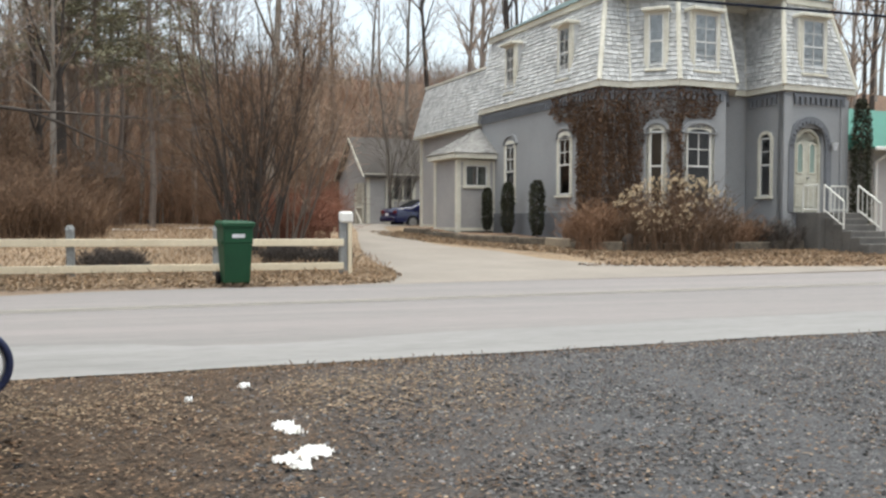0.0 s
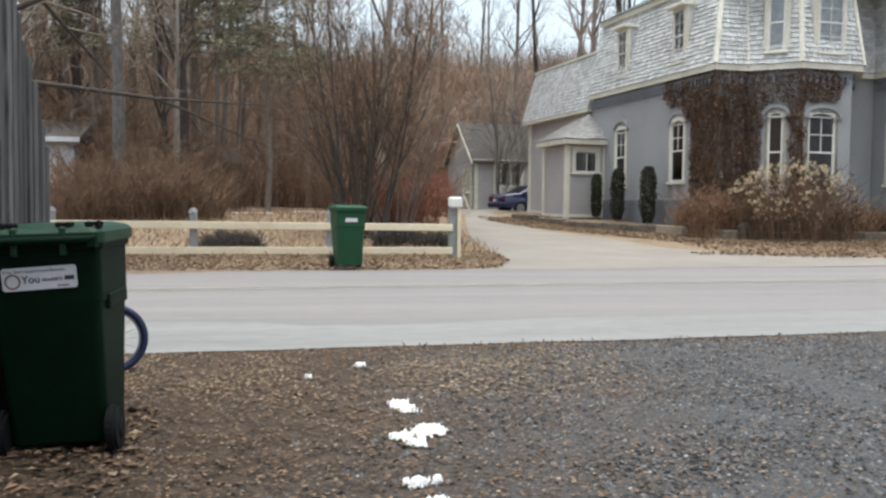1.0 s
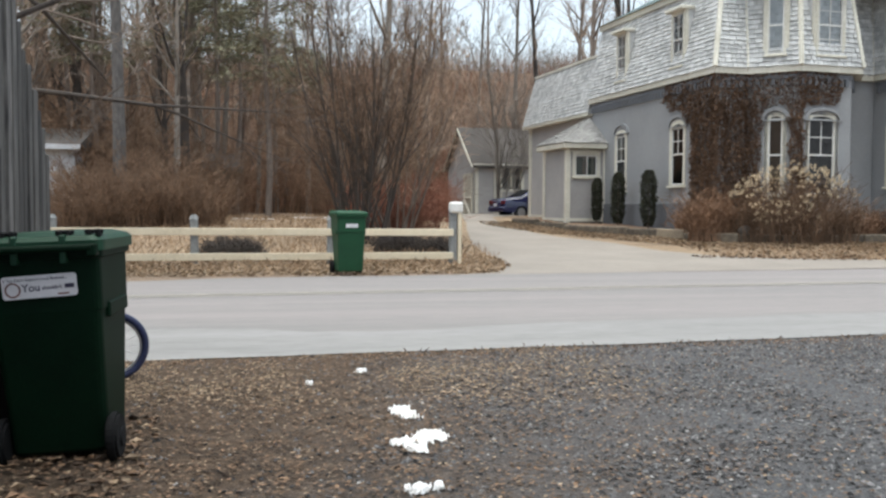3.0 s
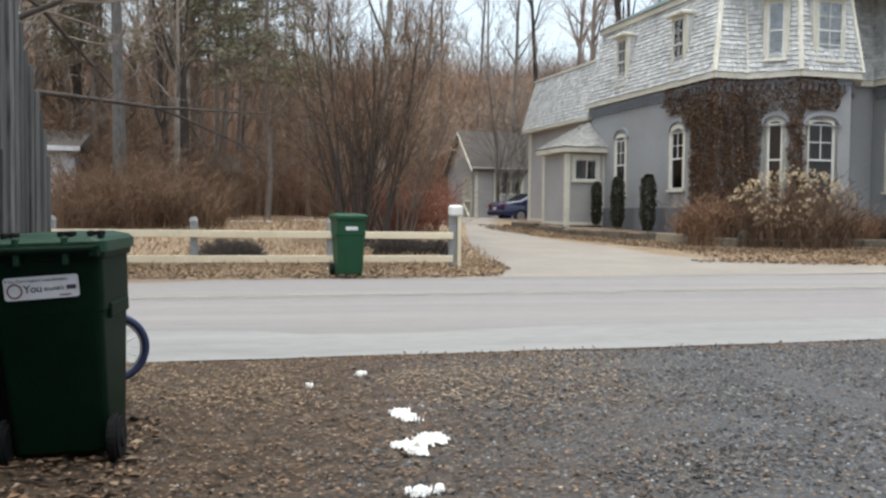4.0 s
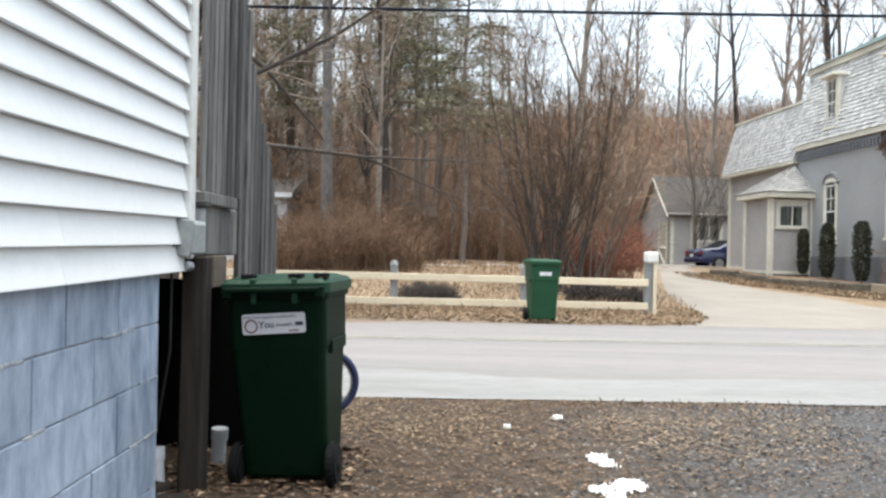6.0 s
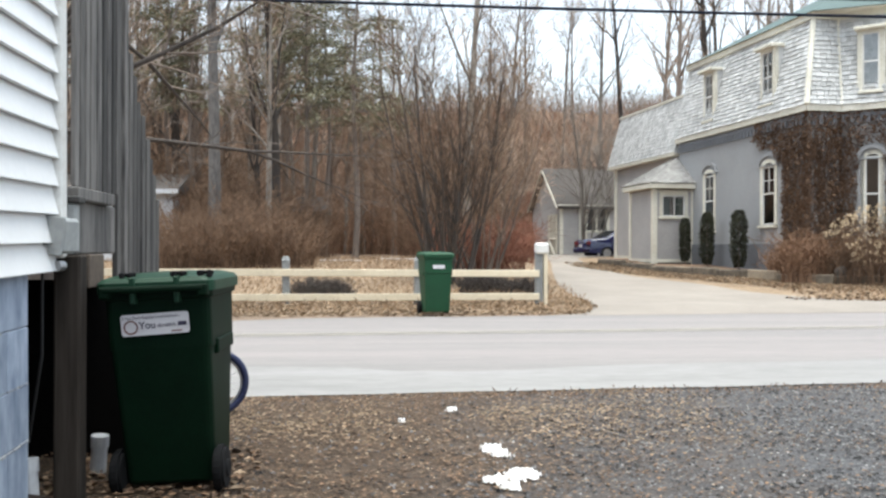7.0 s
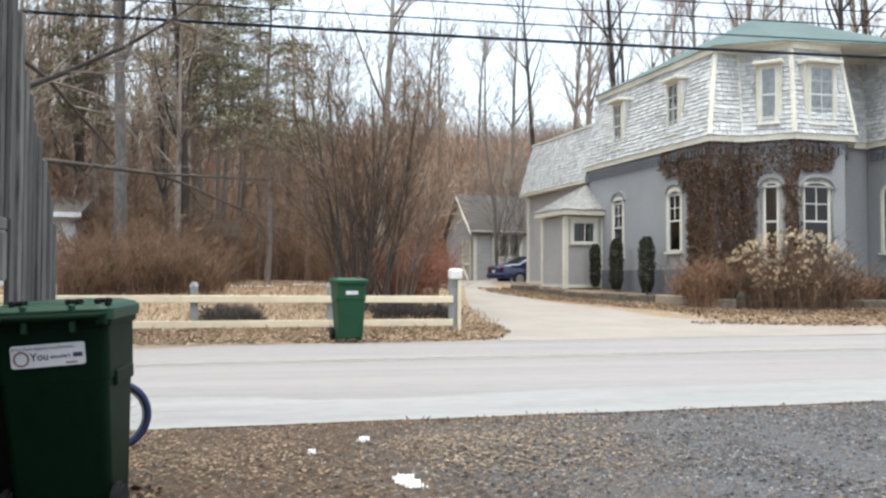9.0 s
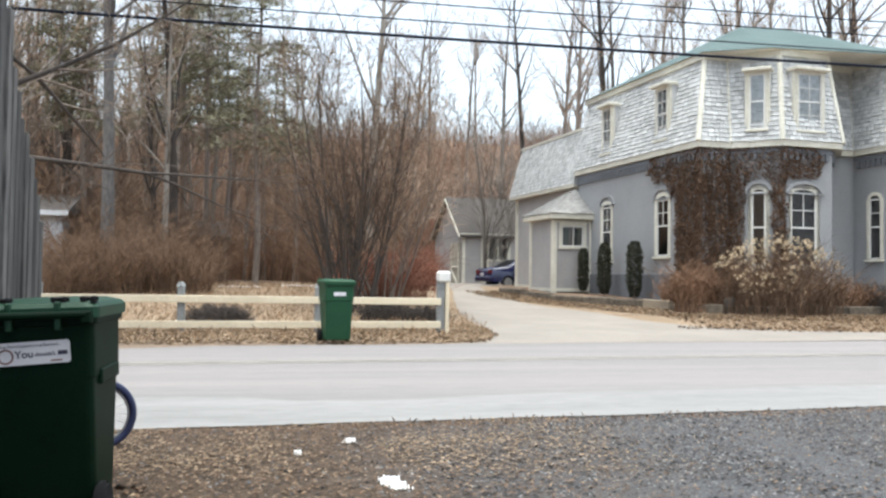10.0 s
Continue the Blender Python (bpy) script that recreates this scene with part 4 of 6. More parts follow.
# ---- wheeled bins ----
def wheeled_bin(m, mat, label, h=0.90, sticker=False, badge=False):
    """A two-wheeled refuse bin; its wheels and lid hinge are on the -y side."""
    ob = thing("wheeled_bin", m, label, "wheeled bin", "green wheeled bins")
    # tapered hollow tub
    def ring(z, w, y0, y1, c):
        pts = []
        for cx, cy, a0 in ((w - c, y1 - c, 0), (-w + c, y1 - c, 90), (-w + c, y0 + c, 180), (w - c, y0 + c, 270)):
            for a in (0, 30, 60, 90):
                pts.append((cx + c * math.cos(radians(a0 + a)), cy + c * math.sin(radians(a0 + a)), z))
        return pts
    bm = bmesh.new()
    levels = [(0.045, 0.182, 0.13, 0.46, 0.035), (0.06, 0.187, 0.12, 0.47, 0.03), (h * 0.70, 0.207, 0.0225, 0.52, 0.03), (h * 0.705, 0.213, 0.0215, 0.53, 0.03), (h - 0.06, 0.216, 0.005, 0.535, 0.03),
              (h - 0.055, 0.228, -0.01, 0.55, 0.03), (h, 0.230, -0.012, 0.552, 0.03), (h, 0.215, 0.01, 0.53, 0.03), (0.1, 0.17, 0.14, 0.45, 0.03)]
    rings = [[bm.verts.new(p) for p in ring(*lv)] for lv in levels]
    for a, b in zip(rings, rings[1:]):
        for i in range(16):
            j = (i + 1) % 16
            bm.faces.new((a[i], a[j], b[j], b[i]))
    bm.faces.new(rings[0][::-1]), bm.faces.new(rings[-1])
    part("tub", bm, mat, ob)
    # domed lid with raised ribs and turned-down lip
    bm = bmesh.new()
    levels = [(h - 0.03, 0.240, -0.03, 0.57, 0.035), (h + 0.012, 0.242, -0.032, 0.572, 0.04), (h + 0.03, 0.228, -0.015, 0.55, 0.05), (h + 0.045, 0.18, 0.06, 0.49, 0.06), (h + 0.05, 0.09, 0.15, 0.38, 0.05)]
    rings = [[bm.verts.new(p) for p in ring(*lv)] for lv in levels]
    for a, b in zip(rings, rings[1:]):
        for i in range(16):
            j = (i + 1) % 16
            bm.faces.new((a[i], a[j], b[j], b[i]))
    bm.faces.new(rings[-1])
    lid = part("lid", bm, "bin_lid" if mat == "bin" else mat, ob, "domed lid with ribs and hinge lugs")
    for x in (-0.09, 0.09):
        part("rib", boxed(x - 0.012, x + 0.012, -0.038, 0.10, h - 0.075, h + 0.035, 0.005), "bin_lid" if mat == "bin" else mat, lid)
    for x in (-0.12, 0.09, 0.20):
        bm = boxed(x - 0.028, x - 0.008, -0.01, 0.04, h + 0.02, h + 0.055, 0.006)
        box(bm, x + 0.008, x + 0.028, -0.01, 0.04, h + 0.02, h + 0.055, 0.006)
        rod(bm, (x - 0.034, 0.015, h + 0.045), (x + 0.034, 0.015, h + 0.045), 0.008, sides=10)
        part("hinge_lug", bm, "black" if mat == "bin" else mat, lid)
    part("handle", rod(bmesh.new(), (-0.2, -0.05, h - 0.015), (0.2, -0.05, h - 0.015), 0.015, sides=10), mat, ob)
    for x in (-0.2, 0.2):
        part("handle_bracket", boxed(x - 0.02, x + 0.02, -0.06, 0.02, h - 0.05, h, 0.006), mat, ob)
    part("axle", rod(bmesh.new(), (-0.215, 0.165, 0.1), (0.215, 0.165, 0.1), 0.010), "black", ob)
    for sx in (-1, 1):
        bm = rod(bmesh.new(), (sx * 0.19, 0.13, 0.1), (sx * 0.238, 0.13, 0.1), 0.1, 0.1, 24)
        bmesh.ops.bevel(bm, geom=[e for e in bm.edges if abs(e.verts[0].co.x - e.verts[1].co.x) < 1e-4], offset=0.012, segments=2, affect="EDGES")
        wheel = part("wheel", bm, "black", ob)
        part("hub_cap", rod(bmesh.new(), (sx * 0.239, 0.13, 0.1), (sx * 0.246, 0.13, 0.1), 0.04, 0.035, 14), "black", wheel)
    for x in (-0.212, 0.212):
        part("side_rib", boxed(x - 0.012, x + 0.012, 0.12, 0.46, h * 0.66, h * 0.73, 0.006), mat, ob)
    if badge:
        part("badge", boxed(-0.09, 0.09, 0.530, 0.5365, h - 0.20, h - 0.145, 0.0), "label", ob, "pale embossed plate")
    return ob


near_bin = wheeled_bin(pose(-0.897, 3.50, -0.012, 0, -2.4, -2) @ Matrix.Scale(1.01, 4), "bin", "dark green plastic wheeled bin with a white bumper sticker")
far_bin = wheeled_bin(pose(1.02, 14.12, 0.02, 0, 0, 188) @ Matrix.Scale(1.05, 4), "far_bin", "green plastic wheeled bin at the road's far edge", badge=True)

# sticker on the near bin: built flat, with its readable words
bumper_sticker = thing("bumper_sticker", pose(-0.938, 3.5035, 0.733, 94.6, 0, -2) @ pose(0, 0, 0, 0, 0, 4.5) @ Matrix.Scale(1.05, 4), "white bumper sticker with a ringed emblem, stuck on the bin", "sticker")
part("paper", prism(bmesh.new(), [(x, y) for x, y in ((-0.134, -0.036), (-0.126, -0.043), (0.126, -0.043), (0.134, -0.036), (0.134, 0.036), (0.126, 0.043), (-0.126, 0.043), (-0.134, 0.036))], 0.0, 0.003), "label", bumper_sticker)


def words(text, x, y, size, mat, parent, bold=0.0):
    cu = bpy.data.curves.new("lettering", "FONT")
    cu.body, cu.size, cu.offset = text, size, bold
    cu.materials.append(M[mat])
    ob = new("lettering", cu)
    ob.parent = parent
    ob.matrix_basis = pose(x, y, 0.0042)
    return ob


words("If You Don't Support Local Business...", -0.128, 0.024, 0.0150, "ink", bumper_sticker, 0.0003)
words("You", -0.064, -0.016, 0.040, "ink", bumper_sticker, 0.0008)
words("shouldn't", 0.008, -0.012, 0.0195, "ink", bumper_sticker, 0.0005)
part("text_bar", boxed(0.090, 0.124, -0.012, 0.004, 0.0035, 0.0045), "ink", bumper_sticker)
part("small_bar", boxed(0.062, 0.104, -0.035, -0.029, 0.0035, 0.0045), "ring_ink", bumper_sticker)
bm = bmesh.new()
for i in range(24):
    a0, a1 = 2 * math.pi * i / 24, 2 * math.pi * (i + 1) / 24
    face(bm, *[(-0.096 + r * math.cos(a), -0.008 + r * math.sin(a), 0.0042) for r, a in ((0.022, a0), (0.029, a0), (0.029, a1), (0.022, a1))])
part("emblem_ring", bm, "ring_ink", bumper_sticker)

# small bicycle wheel that shows past the bin
bike = thing("bicycle_wheel", pose(-0.975, 5.36, 0.0, 0, -6, 16), "small bicycle wheel with a dark blue tyre behind the bin", "bicycle wheel")


def torus(bm, R, r, centre, n=40, k=10):
    rows = []
    for i in range(n):
        a = 2 * math.pi * i / n
        rows.append([bm.verts.new((centre[0] + (R + r * math.cos(b)) * math.cos(a), centre[1] + r * math.sin(b), centre[2] + (R + r * math.cos(b)) * math.sin(a))) for b in [2 * math.pi * j / k for j in range(k)]])
    for i in range(n):
        for j in range(k):
            bm.faces.new((rows[i][j], rows[(i + 1) % n][j], rows[(i + 1) % n][(j + 1) % k], rows[i][(j + 1) % k]))
    return bm


WR = 0.212
smooth(part("tyre", torus(bmesh.new(), WR - 0.022, 0.022, (0, 0, WR)), "tyre_blue", bike))
part("rim", torus(bmesh.new(), WR - 0.048, 0.008, (0, 0, WR)), "steel", bike)
part("hub", rod(bmesh.new(), (0, -0.04, WR), (0, 0.04, WR), 0.018), "steel", bike)
for i in range(16):
    a = 2 * math.pi * i / 16
    part("spoke", rod(bmesh.new(), (0.015 * math.cos(a), 0.02 * (-1) ** i, WR + 0.015 * math.sin(a)), ((WR - 0.05) * math.cos(a + 0.3), 0, WR + (WR - 0.05) * math.sin(a + 0.3)), 0.0015, sides=4), "steel", bike)

# ---- rail fence across the road ----
fence = thing("rail_fence", pose(0, 15.6, 0.06), "two-rail cream painted wooden fence with grey posts", "fence")
for i, x in enumerate((-8.4, -6.08, -3.76, -1.44, 0.88)):
    bm = box(bmesh.new(), -0.065, 0.065, -0.06, 0.06, -0.05, 0.80, 0.012)
    post = part("post", bm, "post_grey", fence)
    post.matrix_basis = pose(x, 0, 0, 0, (-1) ** i * 0.8, 0)
    bm = rod(bmesh.new(), (0, 0, 0.80), (0, 0, 0.87), 0.085, 0.04, 4)
    part("post_cap", bm, "post_grey", post)
for x0, x1 in ((-8.5, -3.76), (-3.755, 0.88), (0.885, 3.08)):
    for z in (0.575, 0.145):
        rail = part("rail", boxed(x0, x1, -0.10, -0.062, z - 0.062, z + 0.062, 0.006), "cream", fence)
        rail.matrix_basis = pose(0, 0, 0, 0, 0.12 if z > 0.3 else -0.1, 0)
end_post = part("end_post", boxed(3.02, 3.16, -0.06, 0.06, -0.06, 0.98, 0.01), "post_grey", fence)
part("end_board", boxed(3.165, 3.23, -0.09, 0.08, 0.0, 0.98, 0.008), "cream", end_post, "cream board on the end post")
bm = box(bmesh.new(), 3.02, 3.25, -0.12, 0.11, 0.92, 1.12, 0.03)
part("end_cap", bm, "trim_white", end_post, "tall rounded white cap")

# ---- garage, parked car and cottage ----
GAR = pose(9.15, 41.0, 0.85, 0, 0, 6)
garage = thing("garage", GAR, "grey clapboard garage with cream trim and a steep dark roof", "garage")
GL, GD, GH, GR = 8.0, 4.5, 2.2, 4.05
part("gable_wall", boxed(0.0, 0.2, 0.2, GD, -0.3, GH), "clapboard", garage)
bm = bmesh.new()
tri = [(0.0, GH), (GD, GH), (GD / 2, GR)]
a = [bm.verts.new((0.0, y, z)) for y, z in tri]
b = [bm.verts.new((0.2, y, z)) for y, z in tri]
bm.faces.new(a[::-1]), bm.faces.new(b)
for i in range(3):
    j = (i + 1) % 3
    bm.faces.new((a[i], a[j], b[j], b[i]))
part("gable", bm, "clapboard", garage)
part("front_panel", boxed(0.15, 0.9, 0.0, 0.15, -0.3, GH), "clapboard", garage)
part("front_panel", boxed(2.46, 8.0, 0.0, 0.15, -0.3, GH), "clapboard", garage)
part("low_panel", boxed(1.36, 2.28, 0.0, 0.15, -0.3, 1.05), "clapboard", garage)
part("window_rail", boxed(1.34, 2.29, -0.03, 0.12, 1.054, 1.13, 0.005), "house_trim", garage)
part("window_mullion", boxed(1.78, 1.84, -0.02, 0.1, 1.132, GH - 0.03), "house_trim", garage)
part("inner_wall", boxed(1.2, 2.6, 0.8, 0.9, -0.3, GH), "clapboard", garage)
for x in (0.92, 1.08, 1.24):
    part("cream_stave", boxed(x, x + 0.085, -0.04, 0.10, -0.3, GH, 0.005), "house_trim", garage)
for i in range(11):
    part("clapboard_lap", boxed(0.155, 0.9, -0.018, -0.001, -0.25 + i * 0.22, -0.05 + i * 0.22, 0.004), "clapboard", garage)
part("back_wall", boxed(0.2, GL, GD - 0.2, GD, -0.3, GH), "clapboard", garage)
part("far_gable_wall", boxed(GL - 0.2, GL, 0.15, GD - 0.2, -0.3, GH), "clapboard", garage)
for x in (0.0, 2.31, 3.46):
    part("trim_board", boxed(x - 0.02, x + 0.13, -0.05, 0.10, -0.3, GH, 0.005), "house_trim", garage)
part("fascia", boxed(-0.15, GL, -0.16, -0.05, GH - 0.02, GH + 0.16, 0.005), "house_trim", garage)
part("side_door", boxed(-0.05, -0.002, 0.35, 1.6, -0.3, 1.95, 0.01), "door_paint", garage, "cream garage door")
for y0, z0, y1, z1 in ((0.36, -0.25, 0.36, 1.9), (1.56, -0.25, 1.56, 1.9), (0.36, 0.75, 1.56, 0.75), (0.36, -0.2, 1.56, 0.7)):
    part("door_brace", rod(bmesh.new(), (-0.07, y0, z0), (-0.07, y1, z1), 0.05, sides=4), "house_trim", garage)
for y0, z0, y1, z1 in ((-0.2, GH - 0.05, GD / 2, GR + 0.1), (GD + 0.2, GH - 0.05, GD / 2, GR + 0.1)):
    bm = bmesh.new()
    p = [(-0.2, y0, z0), (GL + 0.2, y0, z0), (GL + 0.2, y1, z1), (-0.2, y1, z1)]
    lo = [bm.verts.new(q) for q in p]
    hi = [bm.verts.new((q[0], q[1], q[2] + 0.12)) for q in p]
    bm.faces.new(lo[::-1]), bm.faces.new(hi)
    for i in range(4):
        j = (i + 1) % 4
        bm.faces.new((lo[i], lo[j], hi[j], hi[i]))
    part("roof_slope", bm, "roof_dark", garage)
    bm = rod(bmesh.new(), (-0.22, y0, z0 + 0.03), (-0.22, y1, z1 + 0.03), 0.045, sides=4)
    part("barge_board", bm, "house_trim", garage)


def car(m):
    ob = thing("car", m, "dark blue parked sedan seen from behind", "car")
    L, Wd = 4.5, 0.86
    # side profile of body shell, x forward from the tail
    prof = [(0.0, 0.35), (0.02, 0.75), (0.10, 0.95), (0.85, 1.02), (1.55, 1.38), (2.1, 1.42), (2.7, 1.36), (3.35, 0.98), (4.3, 0.82), (4.48, 0.6), (4.46, 0.3)]
    bm = bmesh.new()
    secs = []
    for s, tuck in ((-1.0, 0.0), (-0.93, 1.0), (0.93, 1.0), (1.0, 0.0)):
        row = []
        for x, z in prof:
            roof = max(0, (z - 0.95) / 0.45)
            zz = z if tuck else min(z, 0.9) - 0.03
            row.append(bm.verts.new((x, s * Wd * (1 - 0.22 * roof if tuck else 1.0), zz)))
        secs.append(row)
    for a, b in zip(secs, secs[1:]):
        for i in range(len(prof) - 1):
            bm.faces.new((a[i], a[i + 1], b[i + 1], b[i]))
    bm.faces.new(secs[0][::-1]), bm.faces.new(secs[-1])
    bmesh.ops.recalc_face_normals(bm, faces=bm.faces)
    smooth(part("body", bm, "car_paint", ob))
    bm = bmesh.new()
    face(bm, (0.92, -0.60, 1.075), (0.92, 0.60, 1.075), (1.50, 0.52, 1.375), (1.50, -0.52, 1.375))
    part("rear_window", bm, "black", ob, "dark rear window")
    for s in (-1, 1):
        bm = bmesh.new()
        face(bm, *[(x, s * y, z) for x, y, z in ((1.25, 0.825, 1.02), (3.1, 0.825, 1.02), (2.6, 0.715, 1.33), (1.7, 0.715, 1.35))])
        part("side_window", bm, "black", ob, "dark side window")
        part("tail_light", boxed(-0.03, 0.05, min(s * 0.5, s * 0.8), max(s * 0.5, s * 0.8), 0.70, 0.86, 0.015), "tail_red", ob, "red tail light")
        for x in (0.85, 3.55):
            tyre = part("wheel", rod(bmesh.new(), (x, s * 0.70, 0.31), (x, s * 0.875, 0.31), 0.31, 0.31, 24), "black", ob)
            part("rim", rod(bmesh.new(), (x, s * 0.876, 0.31), (x, s * 0.885, 0.31), 0.2, 0.18, 16), "steel", tyre)
    part("bumper", boxed(-0.08, 0.12, -0.82, 0.82, 0.34, 0.56, 0.03), "car_paint", ob)
    part("plate", boxed(-0.095, -0.081, -0.16, 0.16, 0.60, 0.72), "label", ob, "pale blank plate")
    return ob


car(pose(9.45, 38.0, ground_z(9.45, 38.0) - 0.16, 0, 0, 12) @ Matrix.Scale(0.94, 4))
cottage = thing("cottage", pose(22.3, 23.6, 0.4, 0, 0, 6) @ Matrix.Scale(1.1, 4), "pale grey cottage with a green metal roof", "house")
part("wall", boxed(0, 8, 0, 6, 0, 2.75), "clapboard", cottage)
bm = bmesh.new()
p = [(-0.4, -0.4, 2.75), (8.4, -0.4, 2.75), (8.4, 3, 4.4), (-0.4, 3, 4.4), (-0.4, 6.4, 2.75), (8.4, 6.4, 2.75)]
v = [bm.verts.new(q) for q in p]
for idx in ((0, 1, 2, 3), (3, 2, 5, 4), (0, 3, 4), (1, 5, 2), (0, 4, 5, 1)):
    bm.faces.new([v[i] for i in idx])
part("roof", bm, "bright_green_roof", cottage)
part("gutter", boxed(-0.42, 8.4, -0.5, -0.4, 2.66, 2.77, 0.02), "trim_white", cottage)
bm = rod(bmesh.new(), (0.3, -0.42, 2.66), (0.05, -0.06, 2.35), 0.04)
rod(bm, (0.05, -0.06, 2.35), (0.05, -0.06, 0.1), 0.04)
part("downpipe", bm, "trim_white", cottage)
part("window", boxed(0.9, 2.6, -0.04, -0.002, 1.0, 2.2, 0.01), "box_grey", cottage)

# ---- timber edging and planting bed by the house ----
edge_pts = [(-1.95, 9.8), (-1.85, 6.3), (-1.4, 3.4), (-0.98, 1.3), (-0.75, -0.6), (0.0, -1.35), (1.9, -1.65), (3.8, -1.8), (5.6, -1.9)]
to_world = lambda u, v: (HOUSE @ Vector((u, v, 0))).xy
bed_rows = []
for j in range(25):
    a = along(edge_pts, j / 24)
    inner = Vector((0.1, a.y)) if a.y > 0.1 else Vector((max(0.1, min(a.x, 5.2)), 0.15 if a.x < 5.25 else -1.4))
    if 6.0 < a.y < 8.0:
        inner.x = -1.5
    bed_rows.append([tuple(to_world(*a.lerp(inner, i / 6))) for i in range(7)])
sheet("planting_bed", bed_rows, "leaf", 0.2, "leaf-covered planting bed against the grey house", "planting bed")
rnd = random.Random(12)
for j in range(13):
    a, b = along(edge_pts, j / 13), along(edge_pts, (j + 0.985) / 13)
    (x0, y0), (x1, y1) = to_world(*a), to_world(*b)
    d = Vector((x1 - x0, y1 - y0))
    zc = min(ground_z(x0, y0), ground_z(x1, y1))
    log = part("edging_timber", boxed(0, d.length, -0.09, 0.09, -0.06, 0.25 + rnd.uniform(-0.05, 0.03), 0.03), "pale_timber" if j == 5 else "timber")
    log.matrix_basis = pose(x0, y0, zc + 0.02, rnd.uniform(-3, 3), rnd.uniform(-1, 1), math.degrees(math.atan2(d.y, d.x)))
    tagged(log, "bleached edging timber beside the driveway" if j == 5 else "dark old edging timber along the planting bed", "timber", "edging timbers")
bx, by = to_world(0.1, -1.3)
ball = part("stone_ball", bmesh.new(), "concrete")
bm = bmesh.new()
bmesh.ops.create_icosphere(bm, subdivisions=3, radius=0.15)
for vert in bm.verts:
    vert.co *= 1 + 0.06 * noise.noise(vert.co * 9)
bm.to_mesh(ball.data)
bm.free()
ball.location = (bx, by, ground_z(bx, by) + 0.32)
tagged(ball, "weathered round stone ball on the edging", "garden ornament")

# ---- overhead wires ----
for k, (y, za, zb, r) in enumerate(((16.5, 5.69, 5.69, 0.03), (16.6, 6.04, 6.04, 0.014), (16.75, 6.43, 6.43, 0.014), (17.0, 6.8, 6.82, 0.014))):
    pts = []
    for i in range(61):
        x = -40 + i * 1.5
        pts.append((x, y, za + (zb - za) * x / 10 + 0.0004 * (x - 3) ** 2))
    curve_thing("overhead_wire", pts, r, "wire", "dark overhead utility wire above the road", "wire", "overhead wires")


# ---- trees ----
def tube(verts, faces, pts, radii, sides):
    """Adds a tapering tube along pts to the lists."""
    base = len(verts)
    n = len(pts)
    for i, p in enumerate(pts):
        d = (pts[min(i + 1, n - 1)] - pts[max(i - 1, 0)]).normalized()
        side = d.cross(Vector((0.31, 0.95, 0.05))).normalized()
        other = d.cross(side)
        for k in range(sides):
            a = 2 * math.pi * k / sides
            verts.append(tuple(p + (side * math.cos(a) + other * math.sin(a)) * radii[i]))
    for i in range(n - 1):
        for k in range(sides):
            j = (k + 1) % sides
            faces.append((base + i * sides + k, base + i * sides + j, base + (i + 1) * sides + j, base + (i + 1) * sides + k))


def grow(rnd, out, start, way, length, radius, level, spec):
    """One limb and, out of it, its branches. out takes (level, points, radii)."""
    n = 7 if level == 0 else 5 if level == 1 else 4 if level == 2 else 2
    pts, radii, p, d = [start.copy()], [radius], start.copy(), way.normalized()
    wander, rise = spec["wander"][level], spec["rise"][level]
    for i in range(n):
        d = (d + Vector((rnd.gauss(0, wander), rnd.gauss(0, wander), rnd.gauss(0, wander) + rise))).normalized()
        p = p + d * (length / n)
        pts.append(p.copy())
        radii.append(max(spec["thin"], radius * (1 - 0.85 * (i + 1) / n)))
    out.append((level, pts, radii))
    if level + 1 >= spec["levels"]:
        return
    for c in range(spec["count"][level]):
        f = rnd.uniform(spec["from"][level], 1.0)
        k = min(int(f * n), n - 1)
        q = pts[k].lerp(pts[k + 1], f * n - k)
        axis_d = (pts[k + 1] - pts[k]).normalized()
        turn = rnd.uniform(0, 2 * math.pi)
        side = axis_d.cross(Vector((0.3, 0.2, 0.9)) if abs(axis_d.z) < 0.9 else Vector((1, 0.1, 0))).normalized()
        side = Matrix.Rotation(turn, 3, axis_d) @ side
        lean = radians(rnd.uniform(*spec["lean"][level]))
        grow(rnd, out, q, axis_d * math.cos(lean) + side * math.sin(lean), length * spec["ratio"][level] * rnd.uniform(0.6, 1.15) * (1.25 - 0.6 * f), max(spec["thin"], radii[k] * spec["girth"]), level + 1, spec)


def limbs_mesh(name, out, low, high, sides):
    verts, faces = [], []
    for level, pts, radii in out:
        if low <= level <= high:
            tube(verts, faces, pts, radii, sides[min(level, len(sides) - 1)])
    return raw_mesh(name, verts, faces)


FOREST = dict(levels=4, wander=(0.03, 0.10, 0.16, 0.2), rise=(0.02, 0.07, 0.05, 0.03), count=(14, 7, 4), lean=((22, 48), (25, 55), (25, 65)), ratio=(0.30, 0.45, 0.5), girth=0.5, thin=0.009)
FOREST["from"] = (0.32, 0.15, 0.2)
BUSHY = dict(levels=4, wander=(0.06, 0.09, 0.14, 0.18), rise=(0.06, 0.06, 0.04, 0.03), count=(8, 5, 4), lean=((15, 40), (18, 50), (20, 60)), ratio=(0.5, 0.5, 0.5), girth=0.5, thin=0.0045)
BUSHY["from"] = (0.12, 0.1, 0.1)
YARD = dict(levels=5, wander=(0.05, 0.10, 0.14, 0.18, 0.2), rise=(0.02, 0.09, 0.07, 0.04, 0.02), count=(8, 6, 5, 4), lean=((35, 65), (25, 55), (25, 60), (30, 65)), ratio=(0.55, 0.5, 0.5, 0.5), girth=0.52, thin=0.006)
YARD["from"] = (0.3, 0.2, 0.15, 0.1)


